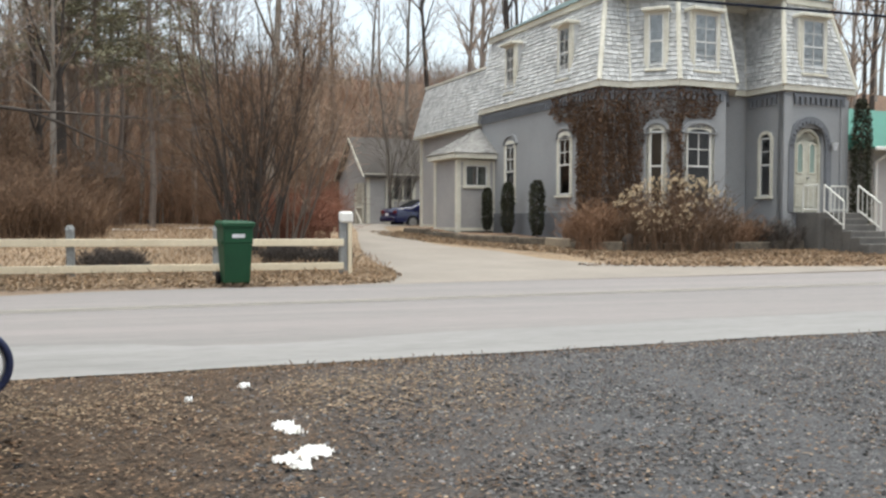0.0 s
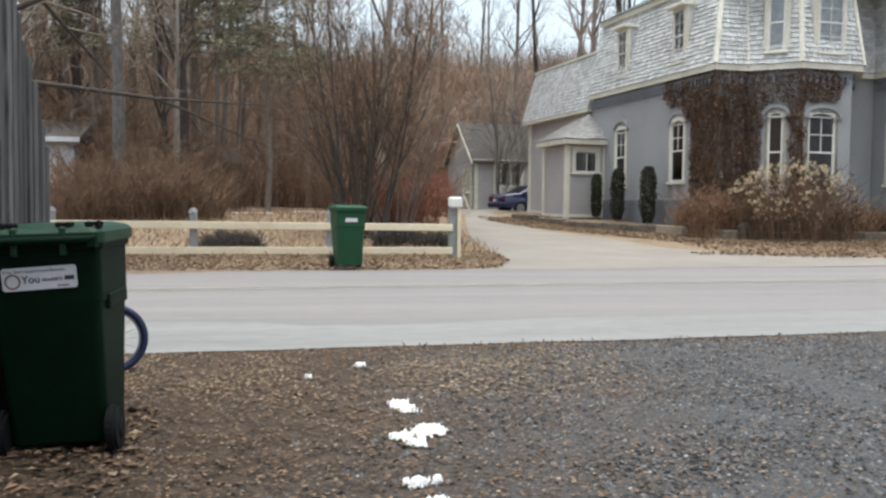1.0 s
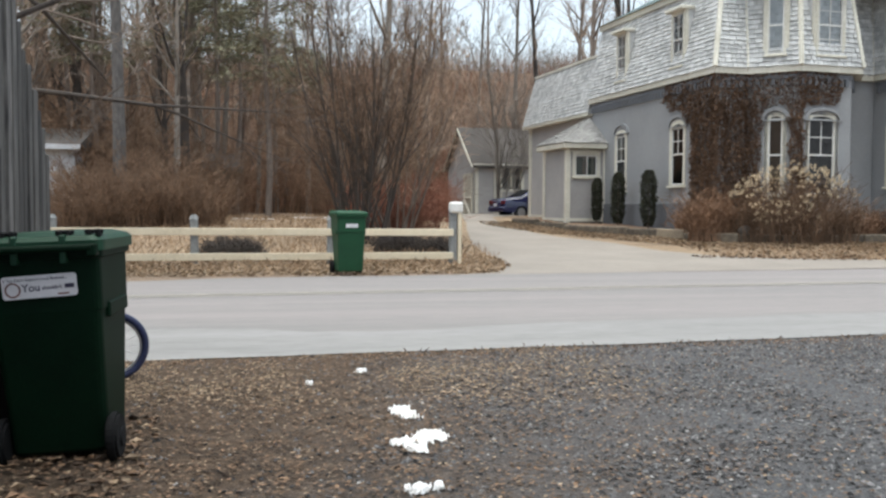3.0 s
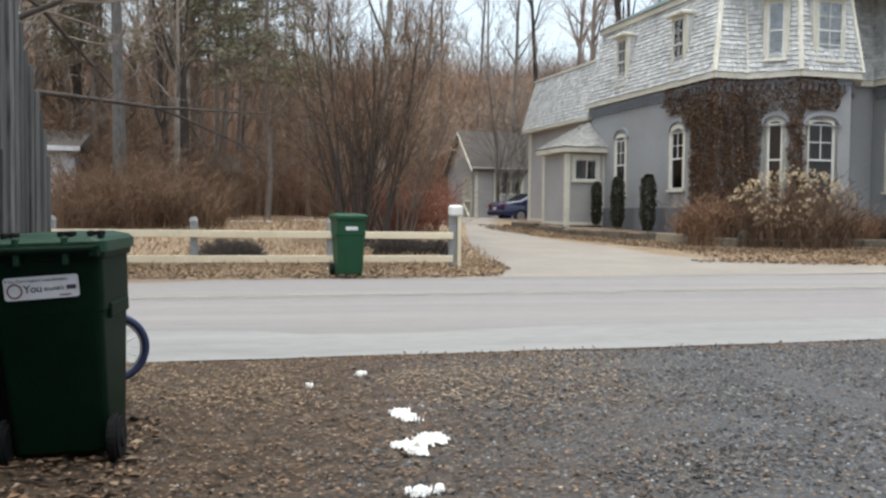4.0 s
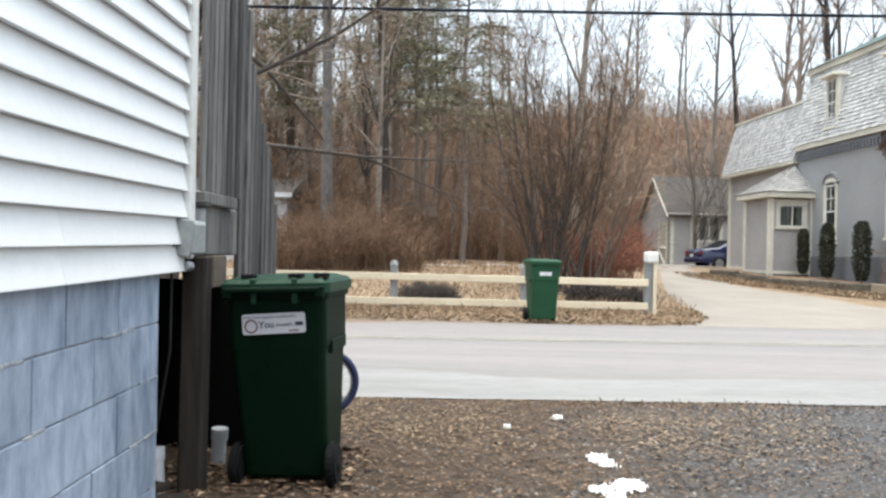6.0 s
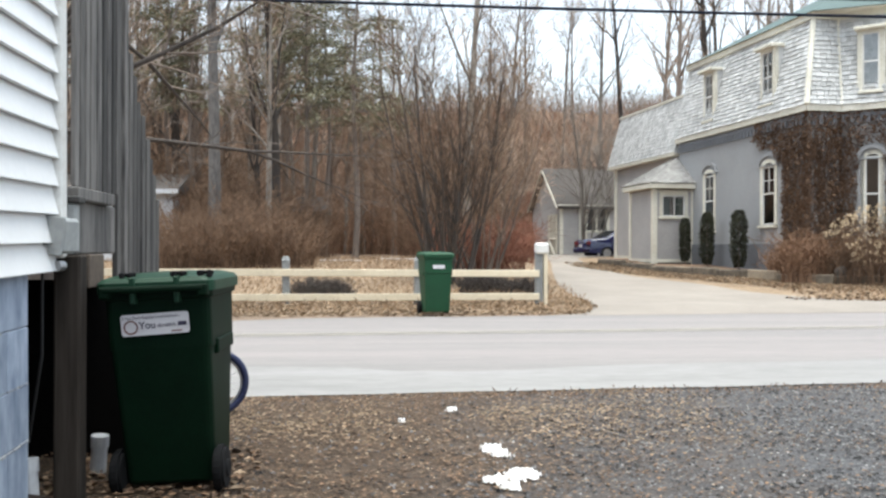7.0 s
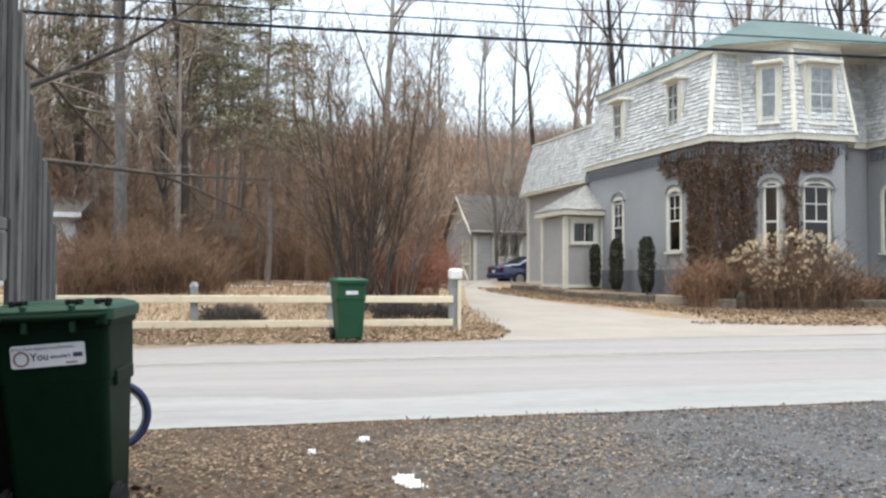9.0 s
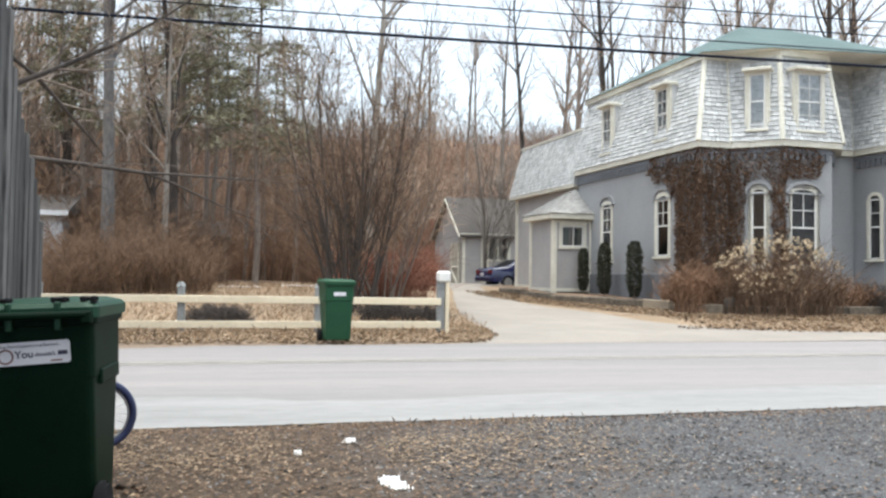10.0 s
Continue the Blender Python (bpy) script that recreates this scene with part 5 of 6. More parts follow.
def bare_tree(m, spec, height, radius, seed, bark, twig, label, sides=(8, 5, 3, 3, 3), stems=1, fan=0.0, group="bare trees"):
    rnd = random.Random(seed)
    out = []
    for s in range(stems):
        a = 2 * math.pi * (s + rnd.random() * 0.6) / stems
        off = Vector((math.cos(a), math.sin(a), 0)) * (0.12 * math.sqrt(stems) * rnd.random() if stems > 1 else 0)
        way = Vector((math.cos(a) * fan * rnd.uniform(0.3, 1), math.sin(a) * fan * rnd.uniform(0.3, 1), 1))
        grow(rnd, out, off + Vector((0, 0, -0.15)), way, height * (1 if stems == 1 else rnd.uniform(0.65, 1)), radius * (1 if stems == 1 else rnd.uniform(0.5, 1)), 0, spec)
    ob = thing("tree", m, label, "tree", group)
    smooth(mesh_part("trunk", limbs_mesh("trunk", out, 0, 1, sides), bark, ob))
    mesh_part("crown", limbs_mesh("crown", out, 2, 9, sides), twig, ob)
    return ob


def on_land(x, y, turn=0.0, s=1.0, sink=0.1):
    return pose(x, y, ground_z(x, y) - sink, 0, 0, turn) @ Matrix.Scale(s, 4)


# woods on the hill: five grown once, then repeated
kinds = []
for i in range(5):
    kinds.append(bare_tree(on_land(12 + 7 * i, 66 + 5 * i, 40 * i), FOREST, 17 + i, 0.19 + 0.03 * i, 100 + i, ("bark", "bark_pale", "bark", "bark_dark", "bark_pale")[i], "twig", "tall bare tree on the wooded hill"))
rnd = random.Random(77)
for i in range(95):
    y = rnd.uniform(48, 112)
    x = rnd.uniform(-0.55 * y, 0.95 * y)
    if 0.05 < x / y < 0.5 and i % 5:
        continue
    copy_thing(kinds[i % 5], on_land(x, y, rnd.uniform(0, 360), rnd.uniform(0.65, 1.15)))
# nearer woods behind the lawn, thicker towards the deck's side
for i in range(62):
    y = rnd.uniform(30, 46)
    x = rnd.uniform(-17, 3.2)
    if abs(x - 0.36 * y) < 2 or (x > -2.6 and y < 38):
        continue
    copy_thing(kinds[i % 5], on_land(x, y, rnd.uniform(0, 360), rnd.uniform(0.4, 0.8)))
for x, y, k, s in ((4.0, 35.7, 4, 0.75), (19.9, 67.3, 3, 0.95), (16.4, 73.1, 0, 0.9), (10.4, 64.1, 2, 0.9), (22.7, 56.6, 3, 1.15), (21.3, 58.9, 2, 1.1), (29, 50, 3, 1.1), (33, 47, 3, 1.2), (25, 46, 0, 1.0), (38, 52, 3, 1.2)):
    copy_thing(kinds[k], on_land(x, y, 50 * k + 3 * x, s))
FAN = dict(BUSHY, count=(12, 7, 4), lean=((14, 34), (16, 42), (20, 55)), thin=0.006)
bare_tree(on_land(10.15, 39.6, 20), FAN, 8.0, 0.085, 31, "bark_pale", "bark_pale", "pale grey spreading tree in front of the garage", sides=(6, 4, 3, 3), stems=4, fan=0.3)
# slender saplings that fill the edge of the woods
SAPLING = dict(BUSHY, levels=3, count=(9, 5), lean=((12, 35), (18, 50)), thin=0.006)
saplings = [bare_tree(on_land(-6 + 4 * i, 38 + i, 70 * i), SAPLING, 6.5 + i, 0.035, 200 + i, "stem_mid", ("twig", "stem", "twig")[i], "slender bare sapling clump at the wood's edge", sides=(4, 3, 3), stems=6, fan=0.35, group="saplings") for i in range(3)]
rnd = random.Random(55)
for i in range(105):
    y = rnd.uniform(33, 70)
    x = rnd.uniform(-0.42 * y, 0.16 * y) if i % 3 else rnd.uniform(0.1 * y, 0.7 * y)
    if (6.0 < x and y < 50) or (-1.5 < x < 2.5 and y < 40):
        continue
    copy_thing(saplings[i % 3], on_land(x, y, rnd.uniform(0, 360), rnd.uniform(0.6, 1.15)))
# the many-stemmed tree behind the fence
bare_tree(on_land(1.95, 20.9), BUSHY, 6.4, 0.055, 5, "bark_dark", "stem_dark", "many-stemmed bare tree fanning up behind the fence", sides=(5, 4, 3, 3), stems=17, fan=0.32)
bare_tree(on_land(2.9, 22.4, 30), BUSHY, 5.0, 0.045, 6, "bark", "twig", "many-stemmed bare bush behind the fence", sides=(4, 3, 3, 3), stems=12, fan=0.6)
# spreading yard tree behind the deck, whose limbs reach out over the lawn
bare_tree(on_land(-6.0, 14.8, 200), YARD, 9.5, 0.26, 18, "bark_dark", "bark_dark", "spreading bare tree beside the deck with long low limbs", sides=(9, 6, 4, 3, 3))
bare_tree(on_land(-4.75, 28.2, 80), FOREST, 19.0, 0.22, 23, "bark_grey", "twig", "tall straight bare tree at the edge of the lawn", sides=(9, 6, 4, 3, 3))
# two low limbs that run level across the view
low_tree = thing("tree", on_land(-7.2, 16.4), "leaning bare tree with long level limbs over the lawn", "tree", "bare trees")
rnd = random.Random(3)
out = [(0, [Vector((0.25 * math.sin(i), 0.1 * i, 0.9 * i)) for i in range(8)], [0.2 - 0.02 * i for i in range(8)])]
LOW = dict(YARD, levels=4, rise=(0, 0.004, 0.05, 0.03), wander=(0.03, 0.17, 0.16, 0.18), count=(0, 7, 4, 3))
rest = Vector((0, 0, -ground_z(-7.2, 16.4)))
fork = [Vector((0.1, 0.1, 3.35)) + rest, Vector((1.6, 0.15, 3.3)) + rest, Vector((3.1, 0.2, 3.18)) + rest, Vector((4.1, 0.2, 3.08)) + rest, Vector((5.0, 0.2, 2.98)) + rest]
out.append((1, fork, [0.075, 0.06, 0.05, 0.042, 0.036]))
for z, length in ((0.17, 2.6), (-0.15, 2.5)):
    grow(rnd, out, fork[4], Vector((1, 0, z)), length, 0.032, 1, LOW)
for i, z in ((1, 0.5), (2, -0.3), (3, 0.6), (3, -0.4)):
    grow(rnd, out, fork[i], Vector((0.8, 0.3, z)), 1.4, 0.02, 2, LOW)
smooth(mesh_part("trunk", limbs_mesh("trunk", out, 0, 1, (8, 5)), "bark_dark", low_tree))
mesh_part("crown", limbs_mesh("crown", out, 2, 9, (8, 5, 3, 3)), "bark_dark", low_tree)


# near tree behind the deck: heavy limbs that arch out over the screen
arch_tree = thing("tree", on_land(-4.7, 12.7), "dark bare tree behind the deck with arching limbs", "tree", "bare trees")
rnd = random.Random(14)
out = [(0, [Vector((0.12 * math.sin(i * 1.1), 0.1 * math.cos(i), 1.1 * i - 0.1)) for i in range(8)], [0.21 - 0.02 * i for i in range(8)])]
ARCH = dict(YARD, levels=5, rise=(0, 0.03, 0.02, -0.02, -0.04), wander=(0.03, 0.2, 0.15, 0.18, 0.2), count=(0, 7, 4, 3))
for z, a, lift, length in ((3.5, 2, 0.45, 4.4), (3.9, -20, 0.4, 4.2), (4.0, 24, 0.6, 4.6), (4.5, -4, 0.7, 4.6), (4.8, 40, 0.8, 4.2), (5.2, 10, 0.9, 4.2), (3.0, 200, 0.6, 3.5), (4.4, 130, 0.7, 3.8)):
    grow(rnd, out, Vector((0.05, 0.05, z)), Vector((math.cos(radians(a)), math.sin(radians(a)), lift)), length, 0.058, 1, ARCH)
smooth(mesh_part("trunk", limbs_mesh("trunk", out, 0, 1, (8, 6)), "bark_dark", arch_tree))
mesh_part("crown", limbs_mesh("crown", out, 2, 9, (8, 6, 4, 3, 3)), "bark", arch_tree)


def pine(m, height, seed, label, start=0.25, full=1.0):
    """A thin-crowned conifer: whorls of drooping boughs set with needle sprays."""
    rnd = random.Random(seed)
    ob = thing("pine_tree", m, label, "tree", "pine trees")
    verts, faces = [], []
    tube(verts, faces, [Vector((0.08 * math.sin(i * 1.3), 0.08 * math.cos(i), height * i / 8 - 0.1)) for i in range(9)], [0.12 * (1 - 0.11 * i) for i in range(9)], 7)
    nv, nf = [], []
    z = height * start
    while z < height * 0.98:
        reach = (0.6 + 2.6 * (1 - z / height)) * rnd.uniform(0.7, 1.1)
        for b in range(rnd.choice((3, 4, 5))):
            if rnd.random() > full:
                continue
            a = rnd.uniform(0, 6.28)
            pts = [Vector((math.cos(a) * reach * f, math.sin(a) * reach * f, z + 0.35 * reach * f - 0.45 * reach * f * f)) for f in (0, 0.35, 0.7, 1.0)]
            tube(verts, faces, pts, [0.03, 0.022, 0.014, 0.006], 3)
            for k in range(int(reach * 62)):
                f = rnd.uniform(0.25, 1.02)
                q = pts[0].lerp(pts[3], f)
                q.z = z + 0.35 * reach * f - 0.45 * reach * f * f
                q += Vector((rnd.gauss(0, 0.16), rnd.gauss(0, 0.16), rnd.gauss(0, 0.07)))
                d = Vector((rnd.gauss(0, 1), rnd.gauss(0, 1), rnd.gauss(0.2, 0.5))).normalized() * rnd.uniform(0.14, 0.28)
                w = d.cross(Vector((rnd.gauss(0, 1), rnd.gauss(0, 1), 1))).normalized() * rnd.uniform(0.012, 0.028)
                n0 = len(nv)
                nv += [tuple(q - w * 0.4), tuple(q + d * 0.5 - w), tuple(q + d), tuple(q + d * 0.5 + w)]
                nf.append((n0, n0 + 1, n0 + 2, n0 + 3))
        z += rnd.uniform(0.3, 0.55)
    mesh_part("trunk", raw_mesh("trunk", verts, faces), "bark", ob)
    mesh_part("crown", raw_mesh("crown", nv, nf), "pine", ob)
    return ob


pines = [pine(on_land(-0.4, 31.5), 13.5, 61, "thin-crowned pine at the back of the lawn", 0.36, 1.0), pine(on_land(-3.4, 37.5), 15.5, 62, "tall pine among the bare trees", 0.42, 1.0),
         pine(on_land(-6.4, 33.0), 12.0, 63, "dense young pine behind the thicket", 0.45, 0.8)]
for x, y, k, s in ((-2.3, 34.2, 1, 0.9), (-3.9, 43, 2, 1.2), (-1.6, 36.5, 2, 1.0), (-12.5, 40, 2, 1.2), (-5.0, 41, 1, 1.05), (0.4, 44, 2, 0.95), (-7.6, 34.5, 1, 1.0)):
    copy_thing(pines[k], on_land(x, y, 70 * k + 9 * x, s))


# ---- thickets, brush and shrubs ----
def thicket(m, width, height, stems, seed, mat, label, name="thicket", group="thickets", twigs=5):
    """A tangle of thin arching stems."""
    rnd = random.Random(seed)
    verts, faces = [], []
    for s in range(stems):
        a, r = rnd.uniform(0, 6.28), width * 0.5 * math.sqrt(rnd.random())
        p = Vector((math.cos(a) * r, math.sin(a) * r * 0.7, -0.08))
        h = height * rnd.uniform(0.45, 1.0) * (1 - 0.35 * (r / (width * 0.5)) ** 2)
        lean = Vector((rnd.gauss(0, 0.36), rnd.gauss(0, 0.36), 0))
        pts = [p + lean * h * f * f + Vector((rnd.gauss(0, 0.03), rnd.gauss(0, 0.03), h * f)) for f in (0, 0.3, 0.6, 0.85, 1.0)]
        tube(verts, faces, pts, [0.011, 0.009, 0.007, 0.005, 0.003], 3)
        for t in range(twigs):
            f = rnd.uniform(0.25, 1)
            k = min(int(f * 4), 3)
            q = pts[k].lerp(pts[k + 1], f * 4 - k)
            d = Vector((rnd.gauss(0, 1), rnd.gauss(0, 1), rnd.uniform(0.1, 1.2))).normalized() * rnd.uniform(0.15, 0.45) * min(1.0, height / 1.8)
            tube(verts, faces, [q, q + d * 0.55 + Vector((0, 0, rnd.gauss(0, 0.03))), q + d], [0.006, 0.005, 0.003], 3)
    ob = thing(name, m, label, "shrub" if name != "brush_pile" else "brush pile", group)
    mesh_part("stem_tangle", raw_mesh("stem_tangle", verts, faces), mat, ob)["kind"] = "stuff"
    return ob


brown = thicket(on_land(-3.6, 26.0), 3.6, 2.3, 420, 1, "stem_mid", "tangled brown thicket at the back of the lawn")
red = thicket(on_land(3.3, 23.6), 2.2, 1.8, 260, 2, "red_brush", "red-brown brush beside the driveway")
rnd = random.Random(19)
for x, y, s in ((-5.2, 25.0, 0.9), (-2.6, 26.6, 0.85), (-4.6, 25.2, 0.8), (-5.2, 31.4, 1.5), (-7.4, 32.6, 1.9), (-4.6, 28.5, 1.2), (-3.0, 33, 1.4), (-6.5, 35, 2.0), (-9.5, 34, 2.2), (-12, 36, 2.4), (3.0, 34.5, 1.2), (3.8, 41, 1.6)):
    copy_thing(brown, on_land(x, y, rnd.uniform(0, 360), s))
for x, y, s in ((5.0, 30.0, 0.85), (6.1, 36.5, 1.2), (2.6, 25.0, 0.9), (3.2, 29.0, 1.0), (4.6, 36.0, 1.2), (5.6, 42.0, 1.5)):
    copy_thing(red, on_land(x, y, rnd.uniform(0, 360), s))
far_brown = thicket(on_land(-2.0, 47.0), 3.6, 2.0, 100, 3, "stem", "tangled brown brush on the wooded bank", twigs=4)
far_red = thicket(on_land(4.0, 52.0), 2.6, 1.8, 90, 4, "red_brush", "red-brown brush on the wooded bank", twigs=4)
for i in range(215):
    y = rnd.uniform(40, 98)
    x = rnd.uniform(-0.5 * y, 0.75 * y)
    if 6.5 < x < 19 and y < 49:
        continue
    copy_thing((far_brown, far_red, far_brown)[i % 3], on_land(x, y, rnd.uniform(0, 360), rnd.uniform(0.8, 2.2)))
for x, y, length, turn, tilt in ((0.7, 44.5, 3.2, 12, 9), (3.4, 50.0, 4.0, -20, 4), (-3.5, 47.0, 3.6, 30, 6)):
    log = thing("fallen_log", pose(x, y, ground_z(x, y) + 0.2, 0, -tilt, turn), "dark fallen log lying on the leafy bank", "log", "fallen logs")
    verts, faces = [], []
    tube(verts, faces, [Vector((length * (i / 6 - 0.5), 0.08 * math.sin(i * 1.4), 0.05 * math.cos(i * 2))) for i in range(7)], [0.16 - 0.015 * i for i in range(7)], 8)
    mesh_part("stem", raw_mesh("stem", verts, faces), "bark_dark", log)
    for k in (2, 3, 4):
        part("stub", rod(bmesh.new(), (length * (k / 6 - 0.5), 0, 0.05), (length * (k / 6 - 0.4), 0.2 * (-1) ** k, 0.55), 0.04, 0.012, 5), "bark_dark", log)


def hill_brush(name, count, seed, mat, low, high, label):
    """Thin leaning stems, each with a fork, all over the wooded bank."""
    rnd = random.Random(seed)
    verts, faces = [], []
    for _ in range(count):
        y = rnd.uniform(45, 116)
        x = rnd.uniform(-0.5 * y, 0.85 * y)
        if 6 < x < 19 and y < 49 or noise.noise((x * 0.12, y * 0.12, seed)) < -0.25:
            continue
        h = rnd.uniform(low, high)
        r = 0.007 + 0.0001 * y
        p = Vector((x, y, ground_z(x, y) - 0.05))
        way = Vector((rnd.gauss(0, 0.28), rnd.gauss(0, 0.28), 1))
        mid, tip = p + way * h * 0.5, p + way * h + Vector((rnd.gauss(0, 0.15), 0, 0)) * h
        tube(verts, faces, [p, mid, tip], [r * 1.5, r, r * 0.5], 3)
        tube(verts, faces, [mid, mid + Vector((rnd.gauss(0, 0.35), rnd.gauss(0, 0.35), 0.5)) * h * 0.7], [r, r * 0.5], 3)
    return tagged(mesh_part(name, raw_mesh(name, verts, faces), mat), label, "brush", kind="stuff")


hill_brush("hill_brush", 13000, 71, "stem", 0.8, 3.0, "brown leafless brush over the wooded bank")
hill_brush("red_hill_brush", 6000, 72, "red_brush", 0.6, 2.0, "red-brown leafless brush over the wooded bank")
hill_brush("grey_hill_brush", 5000, 73, "bark", 2.0, 5.5, "thin grey saplings over the wooded bank")
pile = thicket(on_land(-0.95, 18.0), 1.2, 0.62, 800, 8, "bark_dark", "low dark pile of brush on the lawn", "brush_pile", "brush piles", 4)
copy_thing(pile, on_land(2.5, 19.0, 60, 1.0))
copy_thing(pile, on_land(3.3, 18.6, 140, 0.9))

house_xy = lambda u, v: tuple(to_world(u, v))


def bed_pose(u, v, turn=0, s=1.0, lift=0.10):
    x, y = house_xy(u, v)
    return pose(x, y, ground_z(x, y) + lift, 0, 0, turn) @ Matrix.Scale(s, 4)


def leafy(verts, faces, q, size, rnd):
    d = Vector((rnd.gauss(0, 1), rnd.gauss(0, 1), rnd.gauss(0, 0.7))).normalized() * size
    w = d.cross(Vector((rnd.gauss(0, 1), rnd.gauss(0, 1), rnd.gauss(0, 1)))).normalized() * size * 0.45
    k = len(verts)
    lift = Vector((0, 0, size * 0.12))
    verts += [tuple(q - d * 0.5), tuple(q + w * 0.5 + lift), tuple(q + d * 0.5), tuple(q - w * 0.5 + lift)]
    faces.append((k, k + 1, k + 2, k + 3))


def columnar(m, width, height, seed, label):
    """A narrow upright evergreen of many small sprays."""
    rnd = random.Random(seed)
    ob = thing("evergreen_shrub", m, label, "shrub", "columnar evergreens")
    part("trunk", rod(bmesh.new(), (0, 0, -0.1), (0, 0, height * 0.85), 0.03, 0.01, 6), "bark", ob)
    verts, faces = [], []
    for i in range(int(1700 * height)):
        z = height * rnd.random() ** 0.9
        f = z / height
        r = width * 0.5 * min(1, 0.55 + 2.2 * f) * math.sqrt(max(0.03, 1 - max(0, (f - 0.72) / 0.30) ** 2)) * (0.75 + 0.35 * rnd.random()) * math.sqrt(rnd.uniform(0.3, 1))
        a = rnd.uniform(0, 6.28)
        leafy(verts, faces, Vector((math.cos(a) * r, math.sin(a) * r, z + 0.03)), rnd.uniform(0.05, 0.11), rnd)
    mesh_part("foliage", raw_mesh("foliage", verts, faces), "evergreen", ob)
    return ob


columnar(bed_pose(-0.42, 2.68, lift=0.24), 0.52, 1.66, 1, "narrow clipped evergreen against the grey side wall")
columnar(bed_pose(-0.42, 4.6, lift=0.24), 0.48, 1.62, 2, "narrow clipped evergreen against the grey side wall")
columnar(bed_pose(-0.42, 6.1, lift=0.24), 0.40, 1.42, 3, "slim evergreen beside the porch")
columnar(bed_pose(7.95, -1.75, lift=0.05), 0.62, 4.3, 4, "tall dark evergreen beside the entrance tower")

# hydrangea with dry flower heads
hyd = thicket(bed_pose(1.55, -1.35, 6, lift=0.1), 3.5, 1.95, 620, 21, "stem_dark", "big dry hydrangea bush with pale flower heads", "hydrangea_bush", "garden bushes", 4)
rnd = random.Random(9)
verts, faces = [], []
for i in range(330):
    a, r = rnd.uniform(0, 6.28), math.sqrt(rnd.random())
    low = rnd.random() < 0.22
    c = Vector((math.cos(a) * r * 1.9, math.sin(a) * r * 0.95, (0.45 + 0.7 * rnd.random() if low else 2.05 - 0.75 * r * r - 0.3 * rnd.random())))
    if low:
        c.y = -abs(c.y) - 0.15
        c.x = -abs(c.x) * 0.9
    s = rnd.uniform(0.03, 0.065)
    for k in range(20):
        d = Vector((rnd.gauss(0, 1), rnd.gauss(0, 1), rnd.gauss(0, 1))).normalized()
        leafy(verts, faces, c + d * s * rnd.uniform(0.5, 1), rnd.uniform(0.03, 0.05), rnd)
mesh_part("blossom", raw_mesh("blossom", verts, faces), "hydrangea", hyd, "pale tan dry flower heads")["kind"] = "stuff"
thicket(bed_pose(-0.35, -0.55, 30, lift=0.1), 1.5, 1.5, 300, 22, "stem", "brown leafless bush at the house corner", "bush", "garden bushes", 5)
thicket(bed_pose(-0.4, 0.45, 30, lift=0.1), 1.0, 1.1, 160, 26, "stem", "brown leafless bush at the house corner", "bush", "garden bushes", 5)
thicket(bed_pose(3.9, -1.25, 10, lift=0.1), 1.6, 1.05, 260, 23, "stem", "low dark leafless bush before the entrance", "bush", "garden bushes", 5)
thicket(bed_pose(4.9, -1.5, 10, lift=0.05), 1.7, 1.0, 300, 24, "bark_dark", "low dark leafless bush before the entrance", "bush", "garden bushes", 5)


# ivy on the house corner: leafless mat of runners and clinging leaves
def ivy_sheet(m, length, inside, count, seed):
    rnd = random.Random(seed)
    verts, faces = [], []
    made = 0
    while made < count:
        a, z = rnd.uniform(-0.02, length), rnd.uniform(0.5, 4.76)
        if not inside(a + 0.14 * noise.noise((a * 3, z * 3, seed)), z + 0.2 * noise.noise((a * 2, z * 2, seed + 5))):
            continue
        made += 1
        q = m @ Vector((a, -rnd.uniform(0.015, 0.10) - 0.06 * max(0, noise.noise((a * 1.6, z * 1.6, seed))), z))
        leafy(verts, faces, q, rnd.uniform(0.055, 0.115), rnd)
        if made % 9 == 0:
            d = Vector((rnd.gauss(0, 0.12), 0, rnd.uniform(0.3, 0.8)))
            o = Vector((a, -0.02, z))
            p = [m @ (o + d * f + Vector((0.03 * math.sin(5 * f), 0, 0))) for f in (0, 0.5, 1.0)]
            if inside(a, z + 0.8) and z < 3.9:
                tube(verts, faces, p, [0.008, 0.007, 0.005], 3)
    return verts, faces


ivy = thing("ivy", HOUSE, "dormant brown ivy covering the house corner and bay", "climbing plant")
patches = [
    (pose(0.12, 7.62, 0, 0, 0, -90), 7.62, lambda a, z: (7.62 - a) < (1.25 if z < 3.55 else 1.25 + (z - 3.55) * 2.2 if z < 4.2 else 2.85 - max(0, z - 4.6)) and not (1.75 < 7.62 - a < 2.5 and z < 3.75), 5200, 1),
    (pose(0.12, 0.12, 0), 1.0, lambda a, z: True, 3600, 2),
    (bays[0][1], bays[0][0], lambda a, z: not (0.42 < a < 1.14 and 1.3 < z < 3.82), 3000, 3),
    (bays[1][1], bays[1][0], lambda a, z: (z > 3.86 and a < 1.45 - 0.5 * abs(z - 4.3)) or (a < 0.16) or (z < 2.2 and a < 0.3), 2100, 4),
]
for m, length, inside, count, seed in patches:
    mesh_part("ivy_mat", raw_mesh("ivy_mat", *ivy_sheet(m, length, inside, count, seed)), "ivy", ivy)["kind"] = "stuff"

